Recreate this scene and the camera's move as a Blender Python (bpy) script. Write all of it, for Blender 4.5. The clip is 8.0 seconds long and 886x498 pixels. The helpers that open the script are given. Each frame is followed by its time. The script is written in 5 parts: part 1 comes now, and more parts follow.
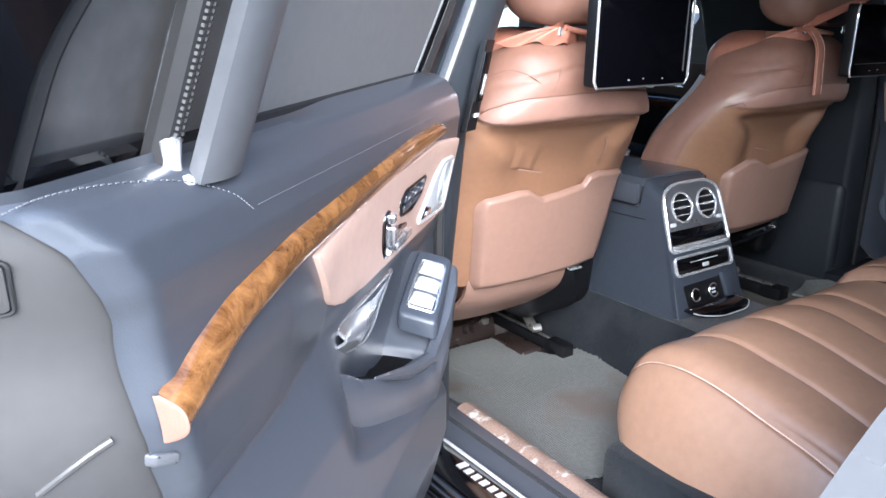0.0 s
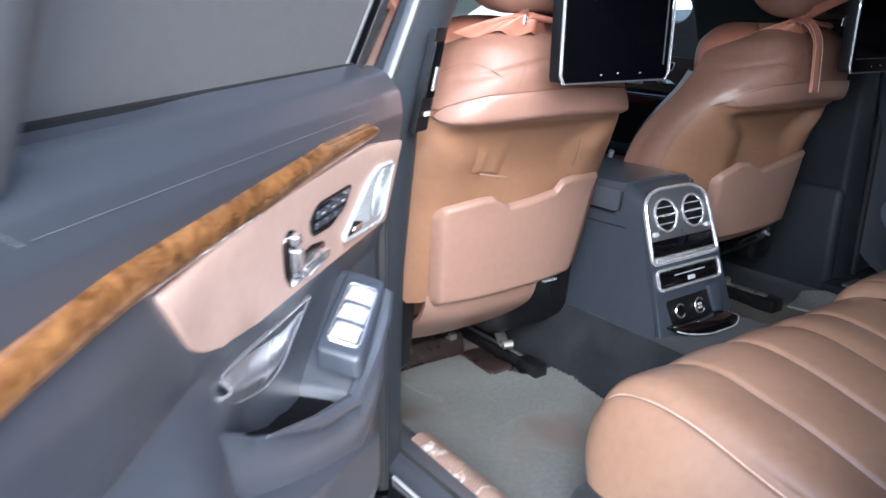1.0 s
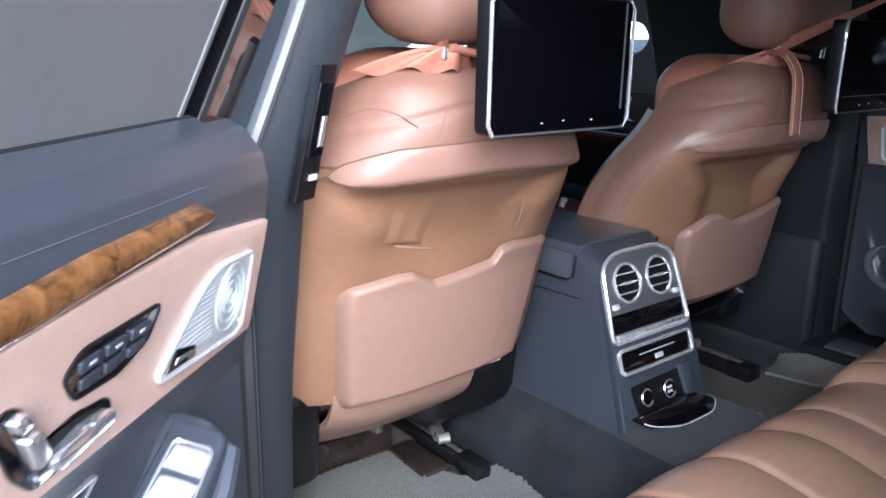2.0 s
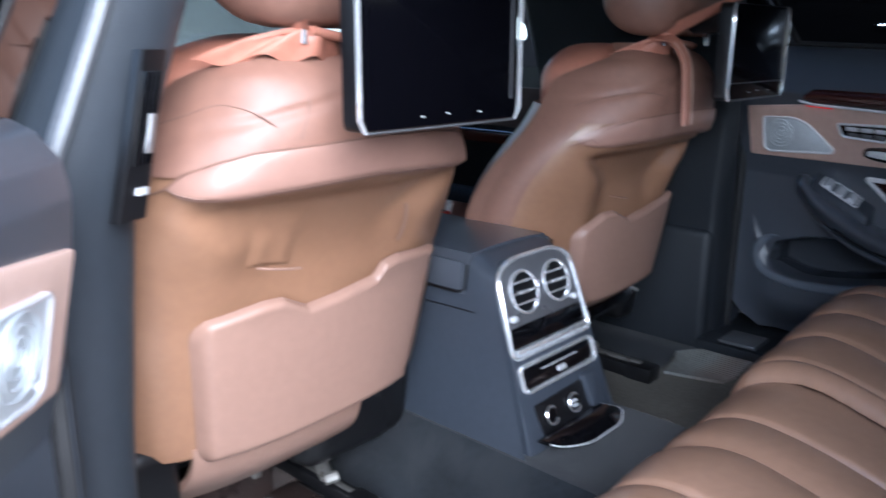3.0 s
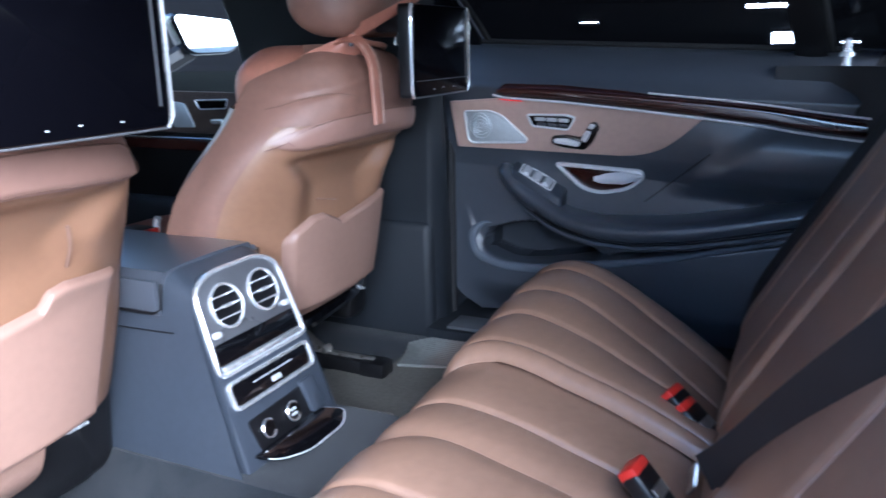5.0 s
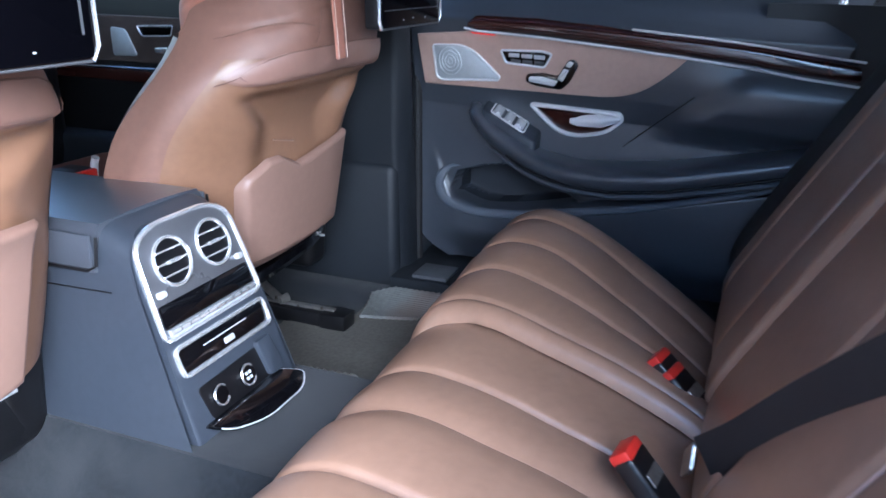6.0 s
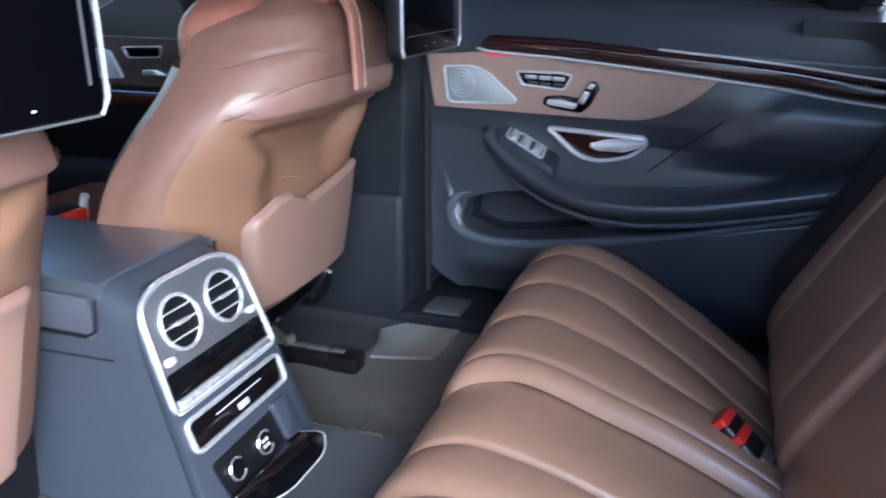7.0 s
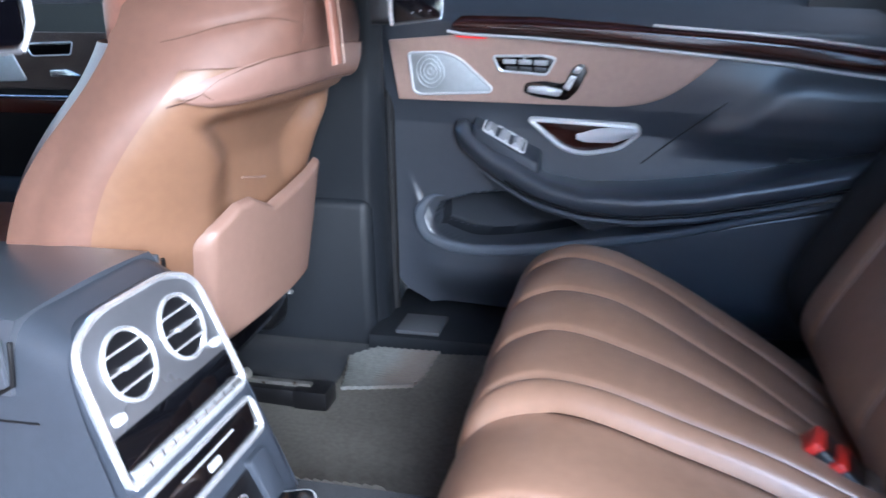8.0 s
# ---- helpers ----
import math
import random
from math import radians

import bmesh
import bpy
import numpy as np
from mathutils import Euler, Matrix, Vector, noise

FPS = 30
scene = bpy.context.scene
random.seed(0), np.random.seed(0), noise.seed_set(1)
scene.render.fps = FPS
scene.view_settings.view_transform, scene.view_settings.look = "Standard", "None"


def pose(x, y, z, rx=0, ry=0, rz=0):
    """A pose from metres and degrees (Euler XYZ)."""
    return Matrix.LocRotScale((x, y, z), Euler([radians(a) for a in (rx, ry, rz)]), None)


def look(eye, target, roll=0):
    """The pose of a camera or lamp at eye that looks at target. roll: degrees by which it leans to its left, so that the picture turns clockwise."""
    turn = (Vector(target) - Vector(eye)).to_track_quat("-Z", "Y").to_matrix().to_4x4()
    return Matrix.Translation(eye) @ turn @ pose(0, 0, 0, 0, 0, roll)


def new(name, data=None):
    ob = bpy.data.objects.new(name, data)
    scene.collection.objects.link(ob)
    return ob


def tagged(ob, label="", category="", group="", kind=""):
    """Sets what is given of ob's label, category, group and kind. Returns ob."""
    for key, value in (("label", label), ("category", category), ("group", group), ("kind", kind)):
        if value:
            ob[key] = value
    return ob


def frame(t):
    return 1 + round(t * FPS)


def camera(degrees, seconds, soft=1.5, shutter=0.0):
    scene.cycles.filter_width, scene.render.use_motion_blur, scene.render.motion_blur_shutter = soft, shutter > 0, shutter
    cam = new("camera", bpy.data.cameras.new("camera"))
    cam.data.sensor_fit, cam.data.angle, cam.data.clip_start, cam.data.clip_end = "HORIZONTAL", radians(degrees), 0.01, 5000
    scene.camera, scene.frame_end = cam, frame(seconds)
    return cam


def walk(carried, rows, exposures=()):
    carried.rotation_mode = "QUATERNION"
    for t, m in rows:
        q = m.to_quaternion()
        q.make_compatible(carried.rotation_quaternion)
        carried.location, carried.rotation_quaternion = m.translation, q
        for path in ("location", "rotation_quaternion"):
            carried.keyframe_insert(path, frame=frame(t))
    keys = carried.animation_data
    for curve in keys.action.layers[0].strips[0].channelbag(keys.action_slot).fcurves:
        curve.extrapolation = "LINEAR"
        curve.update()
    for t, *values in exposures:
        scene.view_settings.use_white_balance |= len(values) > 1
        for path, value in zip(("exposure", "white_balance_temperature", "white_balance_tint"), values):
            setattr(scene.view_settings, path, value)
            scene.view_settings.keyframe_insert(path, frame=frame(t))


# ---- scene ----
cam = camera(59.2, 8.0, shutter=0.5)
PATH = [
    (0, (-1.371, -0.992, 1.09), (-0.245, 0.555, 0.508), 0.9),
    (0.5, (-1.35, -0.986, 1.098), (-0.204, 0.547, 0.516), 1.5),
    (1, (-1.23, -0.92, 1.077), (-0.104, 0.623, 0.485), 1.2),
    (1.5, (-1.091, -0.841, 1.076), (0.041, 0.709, 0.512), 1.8),
    (1.7, (-1.056, -0.801, 1.081), (0.111, 0.731, 0.543), 1.7),
    (2.8, (-0.943, -0.655, 1.059), (0.416, 0.727, 0.565), -0.2),
    (3, (-0.923, -0.651, 1.056), (0.506, 0.653, 0.548), 0.3),
    (3.5, (-0.864, -0.656, 1.047), (0.701, 0.464, 0.502), 0.4),
    (4, (-0.831, -0.672, 1.048), (0.844, 0.283, 0.518), 0.4),
    (4.5, (-0.856, -0.702, 1.048), (0.836, 0.237, 0.543), -1.2),
    (5, (-0.855, -0.724, 1.055), (0.898, 0.096, 0.549), -1.1),
    (5.2, (-0.853, -0.738, 1.058), (0.92, 0.027, 0.536), -0.7),
    (6.3, (-0.729, -0.623, 1.05), (0.998, 0.096, 0.343), 0.1),
    (6.5, (-0.708, -0.598, 1.053), (1.005, 0.161, 0.352), -0.5),
    (7, (-0.693, -0.56, 1.071), (1.081, 0.09, 0.417), -0.0),
    (7.5, (-0.671, -0.522, 1.058), (1.177, -0.091, 0.425), 0.4),
    (8, (-0.563, -0.412, 1.0), (1.286, 0.044, 0.388), -0.8),
]
walk(cam, [(t, look(eye, target, roll)) for t, eye, target, roll in PATH], [(0.0, 3.1, 5900, 10), (1.5, 2.95, 5800, 10), (3.0, 3.08, 5450, 10), (4.0, 3.4, 5250, 10), (4.5, 3.75, 5200, 10), (6.5, 4.0, 5350, 10), (7.4, 4.1, 5500, 10), (8.0, 4.5, 5500, 10)])

# ---------------------------------------------------------------- light
world = bpy.data.worlds.new("sky")
scene.world = world
world.use_nodes = True
wn = world.node_tree
sky = wn.nodes.new("ShaderNodeTexSky")
sky.sky_type, sky.sun_disc = "NISHITA", False
sky.sun_elevation, sky.sun_rotation = radians(31), radians(206)
wn.nodes["Background"].inputs["Strength"].default_value = 0.10
wn.links.new(sky.outputs["Color"], wn.nodes["Background"].inputs["Color"])
sun = new("sun", bpy.data.lights.new("sun", "SUN"))
sun.data.energy, sun.data.angle, sun.data.color = 2.2, radians(60), (1.0, 0.985, 0.97)
sun.matrix_world = look((-4.9, -6.0, 4.0), (0, 0, 0.6))


# ---------------------------------------------------------------- materials
def mat(name, color, rough=0.5, metal=0.0, vary=0.12, vscale=6.0, bump=0.0, bscale=300.0, coat=0.0, spec=0.5, sheen=0.0, rvary=0.08, dirt=None, crough=0.05):
    """A surface with colour variation at two scales, uneven gloss and fine relief."""
    m = bpy.data.materials.new(name)
    m.use_nodes = True
    t = m.node_tree
    b = t.nodes["Principled BSDF"]
    co = t.nodes.new("ShaderNodeTexCoord")
    n1, n2 = t.nodes.new("ShaderNodeTexNoise"), t.nodes.new("ShaderNodeTexNoise")
    n1.inputs["Scale"].default_value, n2.inputs["Scale"].default_value = vscale, vscale * 14
    n1.inputs["Detail"].default_value = 5
    for n in (n1, n2):
        t.links.new(co.outputs["Object"], n.inputs["Vector"])
    add = t.nodes.new("ShaderNodeMath")
    add.operation = "ADD"
    t.links.new(n1.outputs["Fac"], add.inputs[0])
    t.links.new(n2.outputs["Fac"], add.inputs[1])
    ramp = t.nodes.new("ShaderNodeMapRange")
    ramp.inputs["From Min"].default_value, ramp.inputs["From Max"].default_value = 0.7, 1.3
    ramp.inputs["To Min"].default_value, ramp.inputs["To Max"].default_value = 1 - vary, 1 + vary
    t.links.new(add.outputs[0], ramp.inputs["Value"])
    mul = t.nodes.new("ShaderNodeMix")
    mul.data_type, mul.blend_type = "RGBA", "MULTIPLY"
    mul.inputs["Factor"].default_value = 1.0
    mul.inputs["A"].default_value = (*color, 1)
    t.links.new(ramp.outputs["Result"], mul.inputs["B"])
    out = mul.outputs["Result"]
    if dirt:
        n3 = t.nodes.new("ShaderNodeTexNoise")
        n3.inputs["Scale"].default_value, n3.inputs["Detail"].default_value = dirt[1], 8
        t.links.new(co.outputs["Object"], n3.inputs["Vector"])
        r3 = t.nodes.new("ShaderNodeMapRange")
        r3.inputs["From Min"].default_value, r3.inputs["From Max"].default_value = dirt[2], dirt[2] + 0.1
        t.links.new(n3.outputs["Fac"], r3.inputs["Value"])
        mx = t.nodes.new("ShaderNodeMix")
        mx.data_type = "RGBA"
        t.links.new(r3.outputs["Result"], mx.inputs["Factor"])
        t.links.new(out, mx.inputs["A"])
        mx.inputs["B"].default_value = (*dirt[0], 1)
        out = mx.outputs["Result"]
    t.links.new(out, b.inputs["Base Color"])
    rr = t.nodes.new("ShaderNodeMapRange")
    rr.inputs["From Min"].default_value, rr.inputs["From Max"].default_value = 0.3, 0.7
    rr.inputs["To Min"].default_value, rr.inputs["To Max"].default_value = max(0.02, rough - rvary), rough + rvary
    t.links.new(n1.outputs["Fac"], rr.inputs["Value"])
    t.links.new(rr.outputs["Result"], b.inputs["Roughness"])
    b.inputs["Metallic"].default_value = metal
    b.inputs["Specular IOR Level"].default_value = spec
    b.inputs["Coat Weight"].default_value = coat
    b.inputs["Coat Roughness"].default_value = crough
    b.inputs["Sheen Weight"].default_value = sheen
    if bump:
        v = t.nodes.new("ShaderNodeTexNoise")
        v.inputs["Scale"].default_value, v.inputs["Detail"].default_value = bscale, 4
        t.links.new(co.outputs["Object"], v.inputs["Vector"])
        bp = t.nodes.new("ShaderNodeBump")
        bp.inputs["Strength"].default_value, bp.inputs["Distance"].default_value = bump, 0.001
        t.links.new(v.outputs["Fac"], bp.inputs["Height"])
        t.links.new(bp.outputs["Normal"], b.inputs["Normal"])
    return m


def wood_mat(name, dark, light, rough=0.12):
    """Lacquered burl veneer."""
    m = mat(name, light, rough, coat=1.0, bump=0.0)
    t = m.node_tree
    b = t.nodes["Principled BSDF"]
    co = t.nodes.new("ShaderNodeTexCoord")
    n = t.nodes.new("ShaderNodeTexNoise")
    n.inputs["Scale"].default_value, n.inputs["Detail"].default_value, n.inputs["Roughness"].default_value, n.inputs["Distortion"].default_value = 46, 10, 0.7, 0.7
    t.links.new(co.outputs["Object"], n.inputs["Vector"])
    r = t.nodes.new("ShaderNodeValToRGB")
    r.color_ramp.elements[0].position, r.color_ramp.elements[1].position = 0.37, 0.66
    r.color_ramp.elements[0].color, r.color_ramp.elements[1].color = (*dark, 1), (*light, 1)
    t.links.new(n.outputs["Fac"], r.inputs["Fac"])
    t.links.new(r.outputs["Color"], b.inputs["Base Color"])
    return m


def glass_mat(name, tint, gloss=0.08, ior=1.5):
    """A thin tinted pane: clear with a mirror-like sheen."""
    m = bpy.data.materials.new(name)
    m.use_nodes = True
    t = m.node_tree
    t.nodes.remove(t.nodes["Principled BSDF"])
    tr, gl, mx = t.nodes.new("ShaderNodeBsdfTransparent"), t.nodes.new("ShaderNodeBsdfGlossy"), t.nodes.new("ShaderNodeMixShader")
    fr = t.nodes.new("ShaderNodeFresnel")
    fr.inputs["IOR"].default_value = ior
    tr.inputs["Color"].default_value = (*tint, 1)
    gl.inputs["Roughness"].default_value = gloss
    t.links.new(fr.outputs["Fac"], mx.inputs["Fac"])
    t.links.new(tr.outputs["BSDF"], mx.inputs[1])
    t.links.new(gl.outputs["BSDF"], mx.inputs[2])
    t.links.new(mx.outputs["Shader"], t.nodes["Material Output"].inputs["Surface"])
    return m


def ribbed_mat(name, color, scale):
    """Rubber mat with fine moulded ribs."""
    m = mat(name, color, 0.55, vary=0.18, vscale=9, dirt=((0.15, 0.125, 0.108), 4.5, 0.53))
    t = m.node_tree
    co, w, bp = t.nodes.new("ShaderNodeTexCoord"), t.nodes.new("ShaderNodeTexWave"), t.nodes.new("ShaderNodeBump")
    w.bands_direction = "X"
    w.inputs["Scale"].default_value, w.inputs["Distortion"].default_value = scale, 0.6
    t.links.new(co.outputs["Object"], w.inputs["Vector"])
    bp.inputs["Strength"].default_value, bp.inputs["Distance"].default_value = 0.5, 0.002
    t.links.new(w.outputs["Fac"], bp.inputs["Height"])
    t.links.new(bp.outputs["Normal"], t.nodes["Principled BSDF"].inputs["Normal"])
    return m


def glow_mat(name, color, power):
    m = mat(name, color, 0.5)
    b = m.node_tree.nodes["Principled BSDF"]
    b.inputs["Emission Color"].default_value, b.inputs["Emission Strength"].default_value = (*color, 1), power
    return m


LEATHER = mat("saddle_leather", (0.222, 0.114, 0.081), 0.5, vary=0.07, vscale=5, rvary=0.03, coat=0.06, crough=0.30, bump=0.3, bscale=900)
LEATHER_BAND = mat("pink_brown_leather", (0.262, 0.147, 0.112), 0.38, vary=0.05, rvary=0.02, bump=0.2, bscale=900)
LEATHER_TAN = mat("tan_leather", (0.245, 0.130, 0.076), 0.34, vary=0.06, rvary=0.02, bump=0.18, bscale=900)
LEATHER_POCKET = mat("rose_tan_leather", (0.272, 0.163, 0.123), 0.40, vary=0.05, rvary=0.02, bump=0.2, bscale=900)
LEATHER_FRONT = mat("cognac_leather", (0.41, 0.168, 0.112), 0.42, vary=0.12, bump=0.25, bscale=800)
LEATHER_BENCH = mat("bench_leather", (0.325, 0.190, 0.125), 0.36, vary=0.08, vscale=5, rvary=0.03, coat=0.7, crough=0.24, bump=0.3, bscale=900)
THREAD = mat("pale_thread", (0.75, 0.56, 0.46), 0.55)
STITCH = mat("light_stitching", (0.16, 0.167, 0.185), 0.6)
SEAM = mat("leather_seam", (0.17, 0.092, 0.066), 0.6)
SHUT = mat("warm_grey_paint", (0.066, 0.064, 0.063), 0.45, 0.1, vary=0.05)
DARK_SOFT = mat("slate_soft_trim", (0.053, 0.060, 0.074), 0.4, vary=0.05, rvary=0.02, coat=0.85, crough=0.31, bump=0.2, bscale=900)
DARK_PLASTIC = mat("slate_plastic", (0.037, 0.044, 0.057), 0.38, vary=0.08, bump=0.15, bscale=700)
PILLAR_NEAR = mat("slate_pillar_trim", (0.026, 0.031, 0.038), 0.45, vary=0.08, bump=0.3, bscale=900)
# same pillar trim, darkened to carry the shade of the far side
PILLAR_SHADED = mat("shaded_pillar_trim", (0.0125, 0.0155, 0.020), 0.55, vary=0.08, bump=0.3, bscale=900)
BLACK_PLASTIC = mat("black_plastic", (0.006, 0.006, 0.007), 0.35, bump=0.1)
BLACK_GLOSS = mat("piano_black", (0.003, 0.003, 0.004), 0.08, coat=1.0)
CARPET = mat("slate_carpet", (0.012, 0.0145, 0.018), 0.95, vary=0.3, vscale=12, dirt=((0.020, 0.0225, 0.026), 7, 0.5), bump=1.0, bscale=1400, sheen=0.12, spec=0.1)
# black for the shadow sheet behind the grab handle
HOLLOW_SHADE = mat("black_hollow_shade", (0.005, 0.005, 0.006), 0.95, vary=0.2, vscale=20, spec=0.1)
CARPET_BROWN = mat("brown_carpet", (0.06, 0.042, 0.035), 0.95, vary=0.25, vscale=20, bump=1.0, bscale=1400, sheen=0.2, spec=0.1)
MAT_RUBBER = ribbed_mat("ribbed_mat", (0.165, 0.17, 0.16), 60)
BROWN_PLASTIC = mat("brown_plastic", (0.024, 0.016, 0.014), 0.3, vary=0.25, vscale=18, dirt=((0.12, 0.10, 0.09), 60, 0.62))
RIB = mat("pale_rubber_rib", (0.21, 0.205, 0.19), 0.6)
INLAY = mat("pink_beige_leather", (0.53, 0.36, 0.29), 0.5, vary=0.06, bump=0.2, bscale=900)
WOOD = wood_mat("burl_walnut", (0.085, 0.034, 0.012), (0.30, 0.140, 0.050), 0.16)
# burl again, its colour darkened for the dim far side
WOOD_SHADED = wood_mat("shaded_burl", (0.022, 0.006, 0.005), (0.06, 0.018, 0.013), 0.16)
CHROME = mat("chrome", (0.93, 0.93, 0.95), 0.22, 0.9, vary=0.04, rvary=0.05)
SATIN = mat("satin_silver", (0.74, 0.75, 0.77), 0.3, 0.4, vary=0.05)
# chrome whitened so the bright door opening's reflection is in its colour
CHROME_LIT = mat("lit_chrome_trim", (0.95, 0.955, 0.97), 0.18, 0.25, vary=0.03)
BUTTON = mat("silver_button", (0.72, 0.73, 0.75), 0.26, 0.5, vary=0.05)
BRIGHT = mat("polished_trim", (0.93, 0.94, 0.96), 0.18, 0.75, vary=0.03)
STEEL = mat("dull_steel", (0.42, 0.41, 0.38), 0.4, 0.9, vary=0.2, dirt=((0.12, 0.09, 0.06), 60, 0.6))
GRILLE = mat("perforated_silver", (0.66, 0.70, 0.72), 0.36, 0.55, vary=0.05, bump=0.5, bscale=1200)
PAINT = mat("silver_paint", (0.19, 0.193, 0.20), 0.3, 0.3, vary=0.04, coat=0.8)
RIM = mat("slate_rim", (0.10, 0.115, 0.14), 0.6, vary=0.05, bump=0.1, bscale=700)
POCKET_SHADE = mat("dark_pocket_shade", (0.020, 0.024, 0.031), 0.6, vary=0.1, vscale=20)
POST_PAINT = mat("pale_grey_edge", (0.10, 0.106, 0.115), 0.45, vary=0.15, vscale=14)
GREY_TRIM = mat("grey_painted_frame", (0.095, 0.10, 0.108), 0.38, vary=0.06)
RUBBER = mat("black_rubber", (0.012, 0.012, 0.013), 0.7, bump=0.3, bscale=200)
WEBBING = mat("black_webbing", (0.012, 0.012, 0.014), 0.75, bump=0.8, bscale=900)
RED = mat("red_plastic", (0.65, 0.03, 0.02), 0.35)
SCREEN = mat("dark_screen", (0.0015, 0.0015, 0.0025), 0.14, spec=0.06, vary=0.02, rvary=0.02)
HANDLE = mat("handle_silver", (0.55, 0.56, 0.58), 0.28, 0.8, vary=0.05)
BRUSHED = mat("brushed_grey", (0.15, 0.153, 0.165), 0.32, 0.55, vary=0.05)
WORN = mat("worn_sill_trim", (0.28, 0.19, 0.15), 0.5, vary=0.3, vscale=25, dirt=((0.62, 0.56, 0.5), 45, 0.55), bump=0.5, bscale=80)
HEADLINER = mat("anthracite_headliner", (0.05, 0.05, 0.053), 0.95, bump=0.4, bscale=900)
GLASS_DARK = glass_mat("tinted_glass", (0.05, 0.052, 0.055), 0.06, 1.35)
GLASS_SCREEN = glass_mat("shaded_glass", (0.10, 0.107, 0.107), 0.02, 1.45)
GLASS_REAR = glass_mat("rear_screen_glass", (0.45, 0.46, 0.46), 0.02, 1.45)
GLASS_MID = glass_mat("grey_glass", (0.55, 0.56, 0.57), 0.02)
BLIND = mat("sunblind_mesh", (0.175, 0.173, 0.178), 0.7, vary=0.05, bump=0.6, bscale=1500)
QUARTER_FILM = mat("filmed_pane", (0.095, 0.094, 0.096), 0.22, vary=0.15, vscale=4, spec=0.6)
MAT_PLAIN = mat("grey_brown_mat", (0.105, 0.098, 0.086), 0.85, vary=0.2, vscale=10, bump=0.5, bscale=500, spec=0.2)
GLASS_CLEAR = glass_mat("clear_glass", (0.85, 0.88, 0.87), 0.01, 1.3)
MIRROR = mat("mirror_glass", (0.9, 0.9, 0.9), 0.02, 1.0, vary=0.0, rvary=0.0)
CONCRETE = mat("concrete_floor", (0.22, 0.215, 0.21), 0.8, vary=0.2, vscale=1.5, bump=0.5, bscale=60)
# near black, so darkness outside the far windows lies in the colour
WALL_SHADED = mat("shaded_backdrop", (0.003, 0.003, 0.004), 0.9, vary=0.3, vscale=1.2, spec=0.1)
WALL_PALE = mat("pale_rendered_wall", (0.55, 0.62, 0.60), 0.8, vary=0.1, vscale=1.2)
WALL_YARD = mat("grey_rendered_wall", (0.24, 0.24, 0.24), 0.85, vary=0.2, vscale=0.8)
GLOW_RED = glow_mat("ambient_red", (0.9, 0.02, 0.02), 0.07)
# glow for the reflections seen in the far side glass
GLINT = glow_mat("glass_glint", (0.85, 0.93, 1.0), 20.0)


# ---------------------------------------------------------------- mesh helpers
ORIGIN = {}


def thing(name, loc, label, category, group="", kind=""):
    ob = new(name)
    ob.location = loc
    ob.empty_display_size = 0.05
    ORIGIN[ob] = Vector(loc)
    return tagged(ob, label, category, group, kind)


def part(name, bm, material, parent=None, label="", sharp=35, facing=None):
    """Links a bmesh, built in world places, as one mesh under a thing or a part."""
    me = bpy.data.meshes.new(name)
    o = ORIGIN.get(parent, Vector((0, 0, 0)))
    bmesh.ops.recalc_face_normals(bm, faces=bm.faces)
    bmesh.ops.translate(bm, verts=bm.verts, vec=-o)
    if facing and sum((f.normal for f in bm.faces), Vector()).dot(Vector(facing)) < 0:
        bmesh.ops.reverse_faces(bm, faces=bm.faces)
    bm.to_mesh(me)
    bm.free()
    for p in me.polygons:
        p.use_smooth = True
    me.set_sharp_from_angle(angle=radians(sharp))
    me.materials.append(material)
    ob = new(name, me)
    ORIGIN[ob] = o
    if parent:
        ob.parent = parent
    return tagged(ob, label) if label else ob


def structure(name, bm, material, label, category="", facing=None):
    ob = part(name, bm, material, facing=facing)
    return tagged(ob, label, category or name.split("_")[0], "", "structure")


def grid(fn, nu, nv, bm=None, close_u=False, close_v=False):
    """A sheet of quads: fn(u, v) with u and v from 0 to 1."""
    bm = bm or bmesh.new()
    cu, cv = nu + (not close_u), nv + (not close_v)
    vs = [[bm.verts.new(fn(i / nu, j / nv)) for j in range(cv)] for i in range(cu)]
    for i in range(nu):
        for j in range(nv):
            a, b = (i + 1) % cu, (j + 1) % cv
            bm.faces.new((vs[i][j], vs[a][j], vs[a][b], vs[i][b]))
    return bm


def solid(bm, depth):
    """Gives a sheet thickness, inward of its normals."""
    bmesh.ops.recalc_face_normals(bm, faces=bm.faces)
    bmesh.ops.solidify(bm, geom=list(bm.faces), thickness=depth)
    return bm


def spline(pts, n, closed=False):
    """Points on a smooth curve through pts (Catmull-Rom)."""
    p = [Vector(q) for q in pts]
    k, out = len(p), []
    spans = k if closed else k - 1
    for i in range(n if closed else n + 1):
        f = i * spans / n
        a = min(int(f), spans - 1)
        t = f - a
        q = [p[(a + d) % k] if closed else p[min(max(a + d, 0), k - 1)] for d in (-1, 0, 1, 2)]
        out.append(0.5 * (2 * q[1] + (q[2] - q[0]) * t + (2 * q[0] - 5 * q[1] + 4 * q[2] - q[3]) * t * t + (3 * q[1] - q[0] - 3 * q[2] + q[3]) * t ** 3))
    return out


def interp(x, xs, ys):
    return float(np.interp(x, xs, ys))


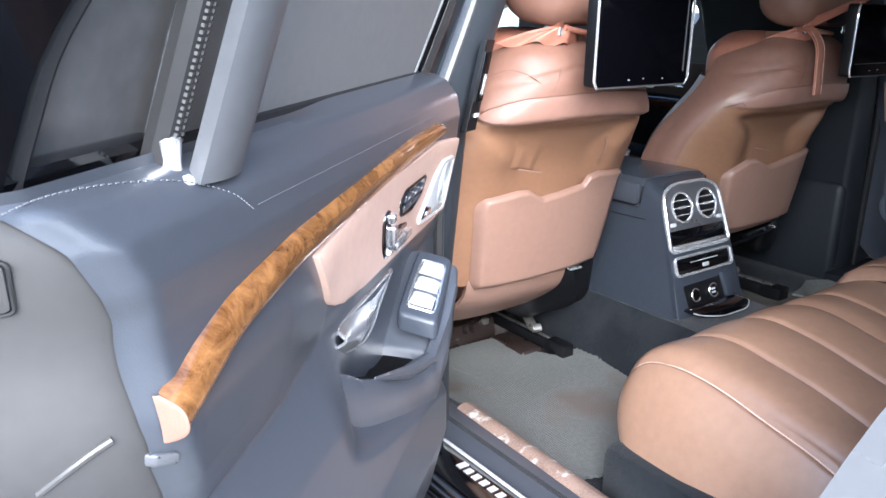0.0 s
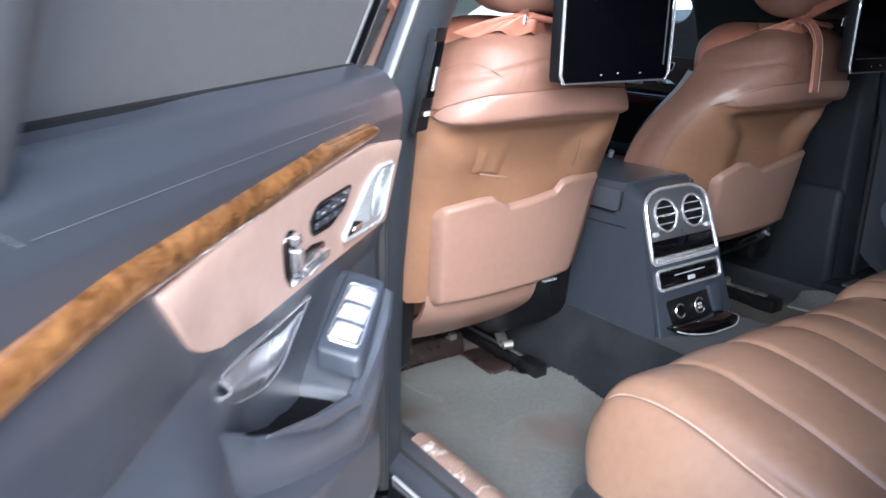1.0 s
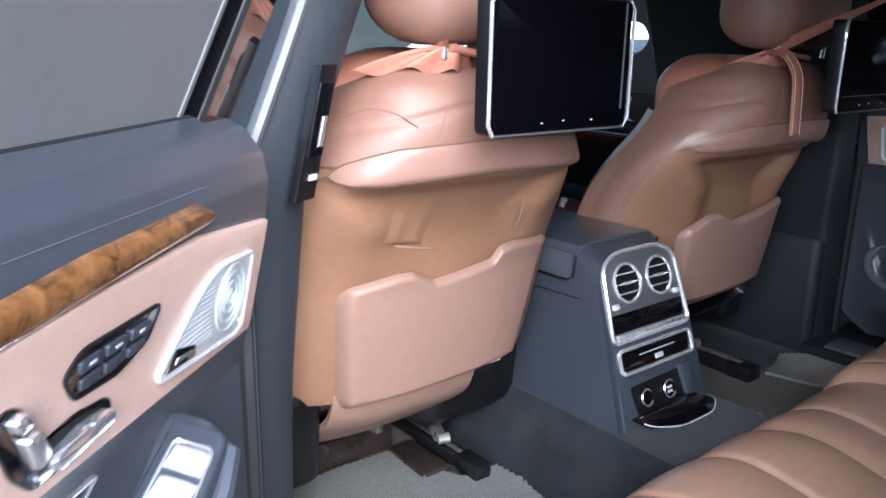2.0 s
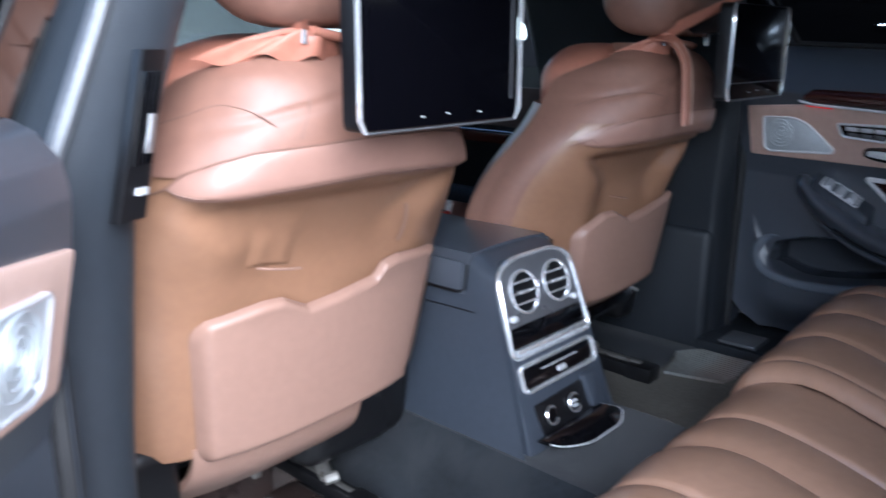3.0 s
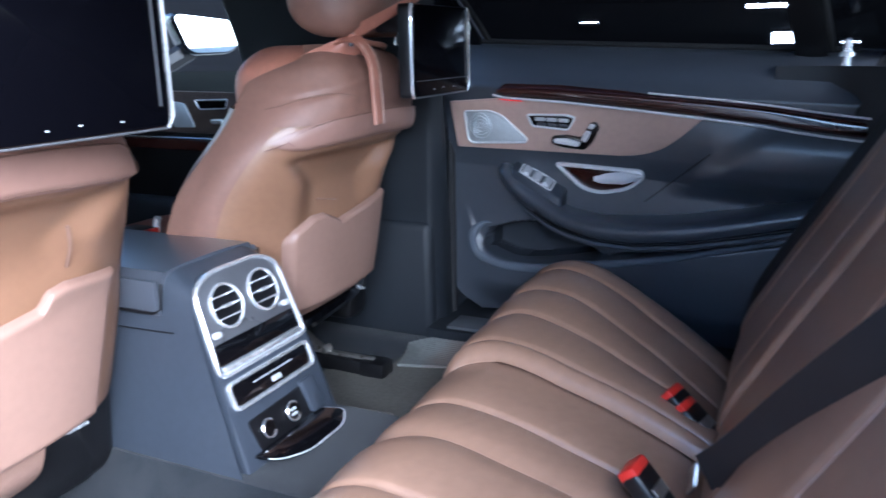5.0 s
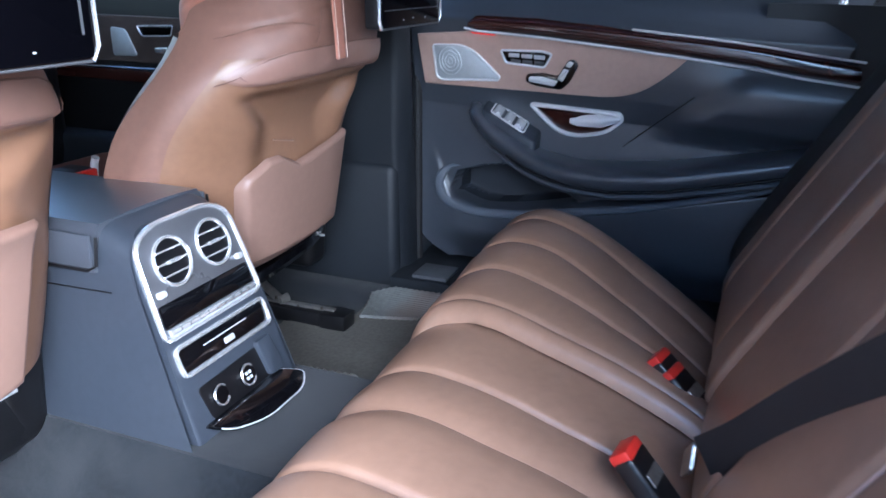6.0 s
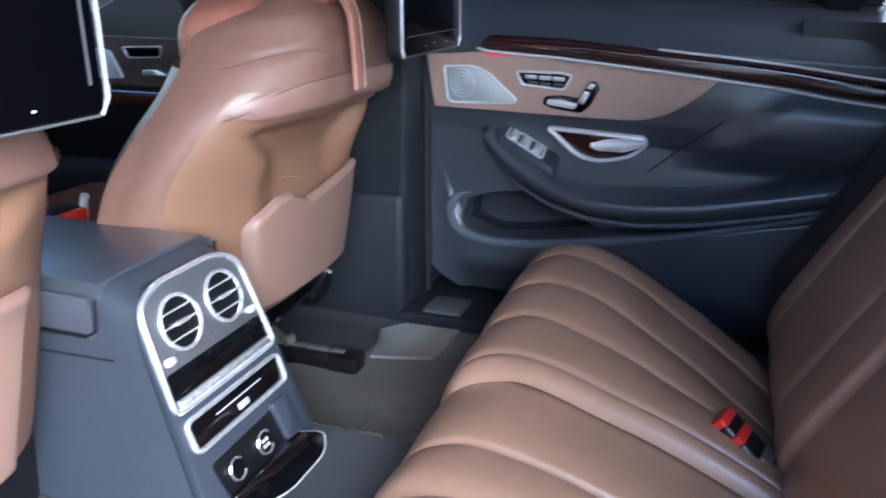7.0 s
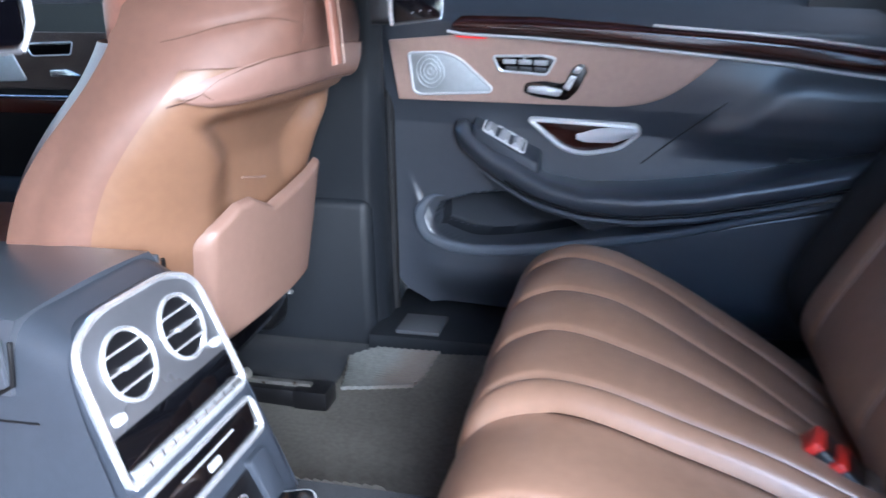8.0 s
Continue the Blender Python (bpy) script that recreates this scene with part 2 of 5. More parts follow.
def tube(pts, r, n=8, closed=False, flat=1.0, bm=None):
    """A round or flattened bar along points."""
    bm = bm or bmesh.new()
    p = [Vector(q) for q in pts]
    k, rings, side = len(p), [], None
    for i, q in enumerate(p):
        a, b = p[(i - 1) % k] if closed or i else q, p[(i + 1) % k] if closed or i < k - 1 else q
        d = (b - a).normalized()
        if side is None:
            side = d.cross(Vector((0, 0, 1)) if abs(d.z) < 0.9 else Vector((1, 0, 0))).normalized()
        side = (side - d * side.dot(d)).normalized()
        up = d.cross(side)
        rad = r(i / max(1, k - 1)) if callable(r) else r
        rings.append([bm.verts.new(q + rad * (math.cos(c) * side + flat * math.sin(c) * up)) for c in (2 * math.pi * j / n for j in range(n))])
    for i in range(k if closed else k - 1):
        for j in range(n):
            bm.faces.new((rings[i][j], rings[i][(j + 1) % n], rings[(i + 1) % k][(j + 1) % n], rings[(i + 1) % k][j]))
    if not closed:
        bm.faces.new(rings[0])
        bm.faces.new(rings[-1])
    return bm


def rounded(poly, r, n=4):
    """A 2D outline with rounded corners; r may be a list."""
    out, k = [], len(poly)
    for i in range(k):
        p, a, b = (Vector(poly[j % k]) for j in (i, i - 1, i + 1))
        ri = r[i] if isinstance(r, (list, tuple)) else r
        da, db = a - p, b - p
        ri = min(ri, da.length * 0.48, db.length * 0.48)
        if ri < 1e-5:
            out.append(p)
            continue
        s, e = p + da.normalized() * ri, p + db.normalized() * ri
        for j in range(n + 1):
            t = j / n
            out.append(s * (1 - t) ** 2 + p * 2 * t * (1 - t) + e * t * t)
    return out


def plate(poly, place, low, high, bevel=0.002, bm=None, seg=2, fine=0.0):
    """A flat-sided piece: outline poly (a, b), from depth low to high, laid into the world by place(a, b, depth)."""
    own = bmesh.new()
    v = [own.verts.new((p[0], p[1], low)) for p in poly]
    f = own.faces.new(v)
    got = bmesh.ops.extrude_face_region(own, geom=[f])
    top = [e for e in got["geom"] if isinstance(e, bmesh.types.BMVert)]
    for q in top:
        q.co.z = high
    if bevel:
        edges = [e for e in own.edges if all(abs(q.co.z - high) < 1e-7 for q in e.verts)]
        bmesh.ops.bevel(own, geom=edges, offset=bevel, segments=seg, profile=0.5, affect="EDGES")
    if fine:
        for _ in range(4):
            bmesh.ops.triangulate(own, faces=own.faces)
            bmesh.ops.subdivide_edges(own, edges=[e for e in own.edges if e.calc_length() > fine], cuts=1)
        bmesh.ops.triangulate(own, faces=own.faces)
    for q in own.verts:
        q.co = place(q.co.x, q.co.y, q.co.z)
    if bm is None:
        return own
    me = bpy.data.meshes.new("tmp")
    own.to_mesh(me)
    bm.from_mesh(me)
    own.free()
    bpy.data.meshes.remove(me)
    return bm


def block(x0, x1, y0, y1, z0, z1, bevel=0.01, seg=2, shape=None):
    bm = bmesh.new()
    bmesh.ops.create_cube(bm, size=1)
    for v in bm.verts:
        v.co = Vector(((x0 + x1) / 2 + v.co.x * (x1 - x0), (y0 + y1) / 2 + v.co.y * (y1 - y0), (z0 + z1) / 2 + v.co.z * (z1 - z0)))
    if bevel:
        bmesh.ops.bevel(bm, geom=list(bm.edges), offset=bevel, segments=seg, profile=0.5, affect="EDGES")
    if shape:
        for v in bm.verts:
            v.co = Vector(shape(*v.co))
    return bm


def smooth(x, a, b):
    t = min(1.0, max(0.0, (x - a) / (b - a)))
    return t * t * (3 - 2 * t)


# ---------------------------------------------------------------- surroundings
structure("ground", grid(lambda u, v: ((u - 0.5) * 400, (v - 0.5) * 400, 0), 2, 2), CONCRETE, "grey concrete ground under the car", "ground")
# added backdrop that keeps the far windows dark
structure("wall_east", block(4.2, 4.5, -9, 5.4, 0, 5, 0.02), WALL_SHADED, "added wall, near black for the darkness beyond the far windows", "wall")
structure("wall_north", block(-1.6, 6.5, 8.7, 9, 0, 3, 0.02), WALL_PALE, "pale green rendered wall ahead of the car", "wall")
structure("wall_northeast", block(6.5, 6.8, 4.4, 9, 0, 3, 0.02), WALL_PALE, "pale green rendered wall past the workshop", "wall")
structure("wall_northwest", block(-9, -1.62, 6.7, 7.0, 0, 4, 0.02), WALL_PALE, "pale green rendered wall", "wall")
# west and south walls are added, out of view, to cut low skylight
structure("wall_west", block(-12.3, -12, -14, 6.7, 0, 2.4, 0.02), WALL_YARD, "added grey wall that blocks low sky", "wall")
structure("wall_south", block(-12.3, 4.5, -14.3, -14.02, 0, 2.4, 0.02), WALL_YARD, "added grey wall that blocks low sky behind the car", "wall")
# unseen slab, added to keep sky light off the far side
structure("roof_canopy", block(1.15, 4.5, -9, 9, 4.6, 4.8, 0.02), WALL_SHADED, "added unseen slab that blocks the sky beside the car", "roof")
# added glowing panes that imitate lamp reflections in the far glass
for yy, zz, w, h in ((-0.585, 1.06, 0.095, 0.04), (-0.90, 1.03, 0.05, 0.012), (-1.12, 1.12, 0.035, 0.03), (-1.22, 1.05, 0.06, 0.015), (-0.50, 1.24, 0.16, 0.02), (0.58, 1.175, 0.06, 0.012)):
    b = thing("glass_glint", (4.19, yy, zz), "glowing pane standing in for a reflection in the far window", "window", "workshop windows")
    part("pane", block(4.165, 4.175, yy - w, yy + w, zz - h, zz + h, 0.003), GLINT, b)
    part("frame", tube([(4.172, yy - w, zz - h), (4.172, yy + w, zz - h), (4.172, yy + w, zz + h), (4.172, yy - w, zz + h)], 0.012, 6, True), BLACK_PLASTIC, b)


# ---------------------------------------------------------------- car shell
def floor_z(x, y):
    hump = 0.122 * (1 - smooth(abs(x + 0.004), 0.12, 0.20))
    edge = (0.05 if x < 0 else 0.028) * smooth(abs(x), 0.56, 0.64)
    return 0.375 + hump + edge + 0.05 * smooth(y, 0.25, 0.6) * (1 - smooth(abs(x), 0.1, 0.2))


structure("floor", solid(grid(lambda u, v: (-0.66 + 1.325 * u, -0.7 + 2.0 * v, floor_z(-0.66 + 1.325 * u, -0.7 + 2.0 * v)), 90, 60), 0.02), CARPET, "slate grey car carpet with a raised centre tunnel", "floor")
structure("floor_under_seat", block(-0.54, -0.14, 0.27, 0.9, 0.36, 0.384, 0.004), CARPET_BROWN, "brown worn carpet under the front seat", "carpet")

# ceiling of the cabin and the outer roof skin
structure("ceiling", solid(grid(lambda u, v: (-0.56 + 1.12 * u, -1.25 + 2.2 * v, 1.375 - 0.05 * (2 * u - 1) ** 2 - 0.05 * (2 * v - 1) ** 4), 16, 16), 0.03), HEADLINER, "dark cloth headliner of the car", "ceiling")
structure("roof_skin", solid(grid(lambda u, v: (-0.62 + 1.24 * u, -1.3 + 2.3 * v, 1.425 - 0.06 * (2 * u - 1) ** 2 - 0.06 * (2 * v - 1) ** 4), 16, 16), 0.01), PAINT, "silver painted car roof", "roof")
structure("roof_rail", tube([(-0.58, y, 1.33 - 0.05 * ((y + 0.15) / 1.1) ** 4) for y in np.linspace(-1.2, 0.9, 12)], 0.04, 8), DARK_PLASTIC, "dark roof rail over the open door", "rail")
structure("roof_rail_far", tube([(0.58, y, 1.33 - 0.05 * ((y + 0.15) / 1.1) ** 4) for y in np.linspace(-1.2, 0.9, 12)], 0.04, 8), DARK_PLASTIC, "dark roof rail over the closed door", "rail")


def pillar(sign, name, label):
    """Centre pillar: leans inward as it rises."""
    zs = [0.40, 0.55, 0.70, 0.92, 1.08, 1.34]
    inner = [0.652, 0.643, 0.636, 0.616, 0.560, 0.46]
    outer = [0.80, 0.80, 0.775, 0.715, 0.645, 0.54]
    rear = [-0.045, -0.03, -0.025, -0.03, -0.035, -0.045]
    if sign > 0:
        inner = [0.705, 0.70, 0.695, 0.672, 0.610, 0.50]
        rear = [0.018, 0.020, 0.020, 0.005, -0.015, -0.035]

    def ring(u, v):
        z = 0.40 + 0.94 * v
        a, b, r = (interp(z, zs, k) for k in (inner, outer, rear))
        f = 0.11 if sign < 0 else 0.48
        q = rounded([(a, r + 0.012), (a + 0.03, r - 0.005), (b, r - 0.005), (b, f), (a, f)], [0.010, 0.02, 0.02, 0.03, 0.03], 3)
        p = q[int(round(u * len(q))) % len(q)]
        return (sign * p[0], p[1], z)
    n = 20
    bm = grid(ring, n, 24, close_u=True)
    # far pillar takes the copy with shade in its colour
    return structure(name, bm, PILLAR_NEAR if sign < 0 else PILLAR_SHADED, label, "pillar")


pillar(-1, "pillar_left", "slate grey centre pillar beside the open door")
pillar(1, "pillar_right", "slate grey centre pillar beside the closed door, darkened as shade")

structure("weather_strip", tube([(-interp(z, [0.55, 0.70, 0.92, 1.08, 1.30], [0.79, 0.77, 0.712, 0.642, 0.553]), -0.038, z) for z in np.linspace(0.55, 1.30, 20)], 0.011, 8, flat=0.7), POST_PAINT, "pale grey rubber weather strip", "seal")

# vent strip on the near pillar
pv = thing("pillar_vent", (-0.625, -0.045, 0.93), "narrow black air vent with chrome slider on the pillar", "air vent")


def pv_map(a, b, c):
    """a across, b up the pillar, c out of it."""
    lo, hi = Vector((-0.648, -0.058, 0.928)), Vector((-0.628, -0.066, 1.04))
    p = lo.lerp(hi, b)
    return p + Vector((0.90, 0.42, 0)).normalized() * a + Vector((0.42, -0.90, 0.0)).normalized() * c


part("bezel", plate(rounded([(-0.004, -0.10), (0.029, -0.10), (0.031, 1.10), (0.002, 1.10)], [0.003] * 4), pv_map, -0.008, 0.001, 0.001), BLACK_PLASTIC, pv)
for i in range(5):
    a = 0.0035 + 0.0052 * i
    part("fin", plate([(a, 0.3), (a + 0.002, 0.3), (a + 0.002, 0.95), (a, 0.95)], pv_map, 0.0, 0.003, 0), BLACK_GLOSS, pv)
part("slider", plate(rounded([(0.0145, 0.38), (0.0215, 0.38), (0.0215, 0.66), (0.0145, 0.66)], 0.003), pv_map, 0.0, 0.006, 0.002), CHROME, pv, "chrome slider")
part("button", plate(rounded([(0.012, 0.08), (0.024, 0.08), (0.024, 0.135), (0.012, 0.135)], 0.003), pv_map, 0.0, 0.004, 0.001), SATIN, pv, "silver thumb wheel")

# sill of the open side
sill = thing("door_sill", (-0.7, -0.3, 0.33), "dark door sill with black scuff plate and worn edge trim", "door sill", kind="structure")
part("sill_body", block(-0.80, -0.60, -0.72, 0.5, 0.30, 0.408, 0.02), DARK_PLASTIC, sill)
part("sill_carpet", grid(lambda u, v: (-0.69 + 0.11 * u, -0.70 + 0.75 * v, 0.411 + 0.016 * math.sin(math.pi * u) - 0.03 * smooth(u, 0.75, 1)), 10, 24), DARK_SOFT, sill)
part("edge_trim", solid(grid(lambda u, v: (-0.64 + 0.034 * u + 0.012 * v, -0.36 + 0.34 * v, 0.428 + 0.006 * math.sin(math.pi * u)), 6, 30), 0.004), WORN, sill, "scuffed brown edge trim")
scuff = part("scuff_plate", block(-0.762, -0.694, -0.62, -0.075, 0.405, 0.417, 0.004), BLACK_GLOSS, sill, "gloss black scuff plate")
part("chrome_line", tube([(-0.698, -0.60, 0.418), (-0.698, -0.08, 0.418)], 0.003, 6), SATIN, scuff)
for k in range(9):
    yy = -0.155 - 0.019 * k
    part("mark", block(-0.727, -0.713 + (0.004 if k in (0, 8) else 0), yy - 0.0055, yy + 0.0055, 0.4165, 0.4182, 0.0004, 1), SATIN, scuff)
for k in range(3):
    part("step_rib", block(-0.80 + 0.012 * k, -0.794 + 0.012 * k, -0.7, 0.3, 0.395, 0.412, 0.002, 1), BLACK_GLOSS, sill)
part("outer_skin", block(-0.90, -0.80, -0.72, 1.2, 0.14, 0.395, 0.03), PAINT, sill, "silver painted sill skin")

# rear quarter of the body beside the door opening
quarter = thing("rear_quarter", (-0.8, -0.85, 0.2), "grey painted body edge round the rear door opening", "car body", kind="structure")


def quarter_edge(v):
    """The curved shut line of the rear door: from the sill over the wheel arch to the roof."""
    return spline([(-0.80, -0.64, 0.40), (-0.80, -0.70, 0.55), (-0.80, -0.755, 0.72), (-0.79, -0.83, 0.92), (-0.74, -0.95, 1.1), (-0.6, -1.02, 1.32)], 30)[int(round(v * 30))]


part("shut_face", grid(lambda u, v: quarter_edge(v) + Vector((-0.10 + 0.17 * u, -0.02 * math.sin(math.pi * u) + (0.03 if u > 0.9 else 0), 0)), 8, 30), GREY_TRIM, quarter)
part("seal", tube([quarter_edge(v) + Vector((0.075, 0.012, 0)) for v in np.linspace(0, 1, 31)], 0.011, 8), RUBBER, quarter)
part("outer_skin", solid(grid(lambda u, v: quarter_edge(v) + Vector((-0.10 - 0.02 * math.sin(u * 3), -0.9 * u, 0)), 10, 30), 0.01), PAINT, quarter)
part("inner_trim", solid(grid(lambda u, v: quarter_edge(v) + Vector((0.08 + 0.1 * u, -0.02 - 0.25 * u, 0)), 6, 30), 0.01), DARK_SOFT, quarter)

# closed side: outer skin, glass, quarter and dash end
structure("rear_quarter_far", solid(grid(lambda u, v: (0.80 - 0.11 * smooth(u, 0.15, 0.5), -0.66 - 0.6 * u, 0.36 + 0.645 * v), 12, 8), 0.02), PILLAR_SHADED, "trim behind the far door in a shaded colour", "panel")
structure("side_skin", solid(grid(lambda u, v: (0.93 - 0.10 * (2 * v - 1) ** 2 * (v > 0.5), -1.8 + 4.2 * u, 0.2 + 0.78 * v), 20, 10), 0.01), PAINT, "silver painted far side of the car", "car body")
structure("window_1", grid(lambda u, v: (0.80 - 0.20 * v, 0.10 + 0.95 * u, 0.985 + 0.34 * v), 6, 6), GLASS_CLEAR, "clear front side window", "window", (-1, 0, 0.3))
structure("window_2", grid(lambda u, v: (-0.72 + 1.44 * u, 1.75 - 0.85 * v + 0.1 * (1 - (2 * u - 1) ** 2), 1.0 + 0.34 * v), 10, 6), GLASS_SCREEN, "dark windscreen", "windscreen", (0, -1, -0.3))
structure("window_3", grid(lambda u, v: (-0.62 + 1.24 * u, -1.85 + 0.6 * v, 1.02 + 0.32 * v), 8, 6), GLASS_REAR, "grey tinted rear window", "window", (0, 1, -0.3))
structure("pillar_front_right", tube([(0.80, 1.35, 0.98), (0.72, 1.05, 1.16), (0.60, 0.8, 1.33)], 0.035, 8), DARK_PLASTIC, "dark windscreen pillar", "pillar")
structure("pillar_front_left", tube([(-0.80, 1.35, 0.98), (-0.72, 1.05, 1.16), (-0.60, 0.8, 1.33)], 0.035, 8), DARK_PLASTIC, "dark windscreen pillar", "pillar")
structure("pillar_rear_right", solid(grid(lambda u, v: (0.78 - 0.2 * v, -0.93 - 0.5 * u, 0.95 + 0.38 * v), 4, 6), 0.03), DARK_SOFT, "dark rear pillar trim", "pillar")
structure("pillar_rear_left", solid(grid(lambda u, v: (-0.80 + 0.2 * v, -1.0 - 0.85 * u - 0.05 * v * (1 - u), 0.95 + 0.38 * v), 6, 6), 0.03), DARK_SOFT, "dark rear pillar trim beside the open door", "pillar")
structure("parcel_shelf", block(-0.66, 0.7, -1.9, -0.93, 0.93, 0.97, 0.01), DARK_SOFT, "dark parcel shelf behind the rear seat", "shelf")
structure("bulkhead", block(-0.66, 0.7, -1.05, -0.98, 0.3, 0.95, 0.01), DARK_SOFT, "dark panel behind the rear seat", "panel")
# kick panel and far sill share that shaded colour
structure("kick_panel", block(0.685, 0.76, 0.028, 1.2, 0.37, 0.668, 0.02, 3), PILLAR_SHADED, "side of the far footwell in a shaded colour", "panel")
structure("sill_far", block(0.652, 0.90, -0.75, 0.03, 0.36, 0.43, 0.008), PILLAR_SHADED, "far door sill in a shaded colour", "door sill")
tread = thing("sill_tread", (0.70, -0.09, 0.43), "light grey step plate on the far sill", "step plate")
part("plate", block(0.662, 0.742, -0.100, -0.020, 0.4295, 0.438, 0.003), GREY_TRIM, tread)
structure("bonnet", solid(grid(lambda u, v: (-0.80 + 1.6 * u, 1.7 + 1.35 * v, 0.98 - 0.20 * v ** 1.6 - 0.10 * (2 * u - 1) ** 4), 16, 12), 0.02), PAINT, "silver painted bonnet", "car body")
structure("front_end", solid(grid(lambda u, v: (-0.80 + 1.6 * u, 3.05 + 0.10 * (1 - (2 * u - 1) ** 2) - 0.05 * v, 0.2 + 0.56 * v), 16, 8), 0.02), PAINT, "silver painted front end", "car body")
structure("boot_lid", solid(grid(lambda u, v: (-0.80 + 1.6 * u, -1.80 - 0.55 * v, 1.0 - 0.03 * v - 0.06 * (2 * u - 1) ** 4), 16, 8), 0.02), PAINT, "silver painted boot lid", "car body")
structure("rear_end", solid(grid(lambda u, v: (-0.80 + 1.6 * u, -2.35 - 0.08 * (1 - (2 * u - 1) ** 2), 0.2 + 0.76 * v), 16, 8), 0.02), PAINT, "silver painted rear end", "car body")
structure("wing_left", solid(grid(lambda u, v: (-0.83 - 0.05 * math.sin(math.pi * v), 1.2 + 1.88 * u, 0.2 + (0.72 - 0.18 * u ** 2) * v), 16, 10), 0.01), PAINT, "silver painted front wing", "car body")
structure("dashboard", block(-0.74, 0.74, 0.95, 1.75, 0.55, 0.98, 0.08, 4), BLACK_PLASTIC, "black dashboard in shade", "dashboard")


# closed near front door: outer skin, trim and dark window
nfd = thing("front_door", (-0.85, 0.6, 0.3), "closed near front door in silver with a dark glossy window", "car door")
part("outer_skin", solid(grid(lambda u, v: (-0.80 - 0.10 * math.sin(math.pi * min(1, 0.15 + 0.85 * v)), -0.04 + 1.25 * u, 0.3 + 0.70 * v), 12, 12), 0.01), PAINT, nfd, "silver painted skin")
part("trim_panel", solid(grid(lambda u, v: (-0.765 - 0.015 * math.sin(math.pi * v), 0.12 + 1.1 * u, 0.42 + 0.57 * v), 12, 12), 0.01), DARK_SOFT, nfd, "slate inner trim")
part("window_glass", grid(lambda u, v: (-0.79 + 0.19 * v, 0.0 + (1.15 - 0.35 * v) * u, 0.995 + 0.32 * v), 6, 6), GLASS_DARK, nfd, "dark glossy window pane", facing=(1, 0, 0))
part("belt_seal", tube([(-0.79, y, 1.0) for y in np.linspace(-0.03, 1.2, 10)], 0.009, 8), RUBBER, nfd)
part("window_post", tube([(-0.785, 0.0, 1.0), (-0.70, 0.0, 1.16), (-0.61, 0.0, 1.32)], 0.018, 8), BLACK_GLOSS, nfd, "gloss black window post")


# ---------------------------------------------------------------- doors
HINGE, ALONG, INTO = Vector((-0.720, -0.128, 0)), Vector((-0.755, -0.656, 0)).normalized(), Vector((0.656, -0.755, 0)).normalized()


def door_base(s, h):
    """Depth of the trim: rolled belt, leaning middle, armrest pad, pocket bulge."""
    d = interp(h, [0.40, 0.56, 0.60, 0.78, 0.825, 0.92, 0.955, 0.98, 1.0, 1.012], [-0.03, -0.03, -0.034, -0.036, -0.022, -0.004, 0.0, -0.004, -0.02, -0.045])
    edge = interp(s, [0.45, 0.56, 0.7], [0.0, 0.012, 0.02]) * smooth(h, 0.745, 0.80) * (1 - smooth(h, 0.86, 0.93))
    return d + edge


_RS, _RH = [-0.02, 0.02, 0.042, 0.065, 0.10, 0.147, 0.25, 0.384, 0.5, 0.656, 0.8], [0.76, 0.68, 0.630, 0.585, 0.568, 0.561, 0.578, 0.613, 0.642, 0.683, 0.72]
_RIM = spline([(s, h) for s, h in zip(_RS, _RH)], 160)
RIM_S, RIM_H = [p[0] for p in _RIM], [p[1] for p in _RIM]
POC_S, POC_TOP = [0.06, 0.075, 0.132, 0.207, 0.258, 0.333, 0.40], [0.60, 0.635, 0.655, 0.668, 0.653, 0.61, 0.60]


def door_rear(h):
    """How far back the trim reaches at each height."""
    return interp(h, [0.42, 0.6, 0.72, 0.85, 0.88, 0.94, 0.983, 1.0, 1.012], [0.50, 0.60, 0.66, 0.733, 0.741, 0.745, 0.768, 0.783, 0.795])


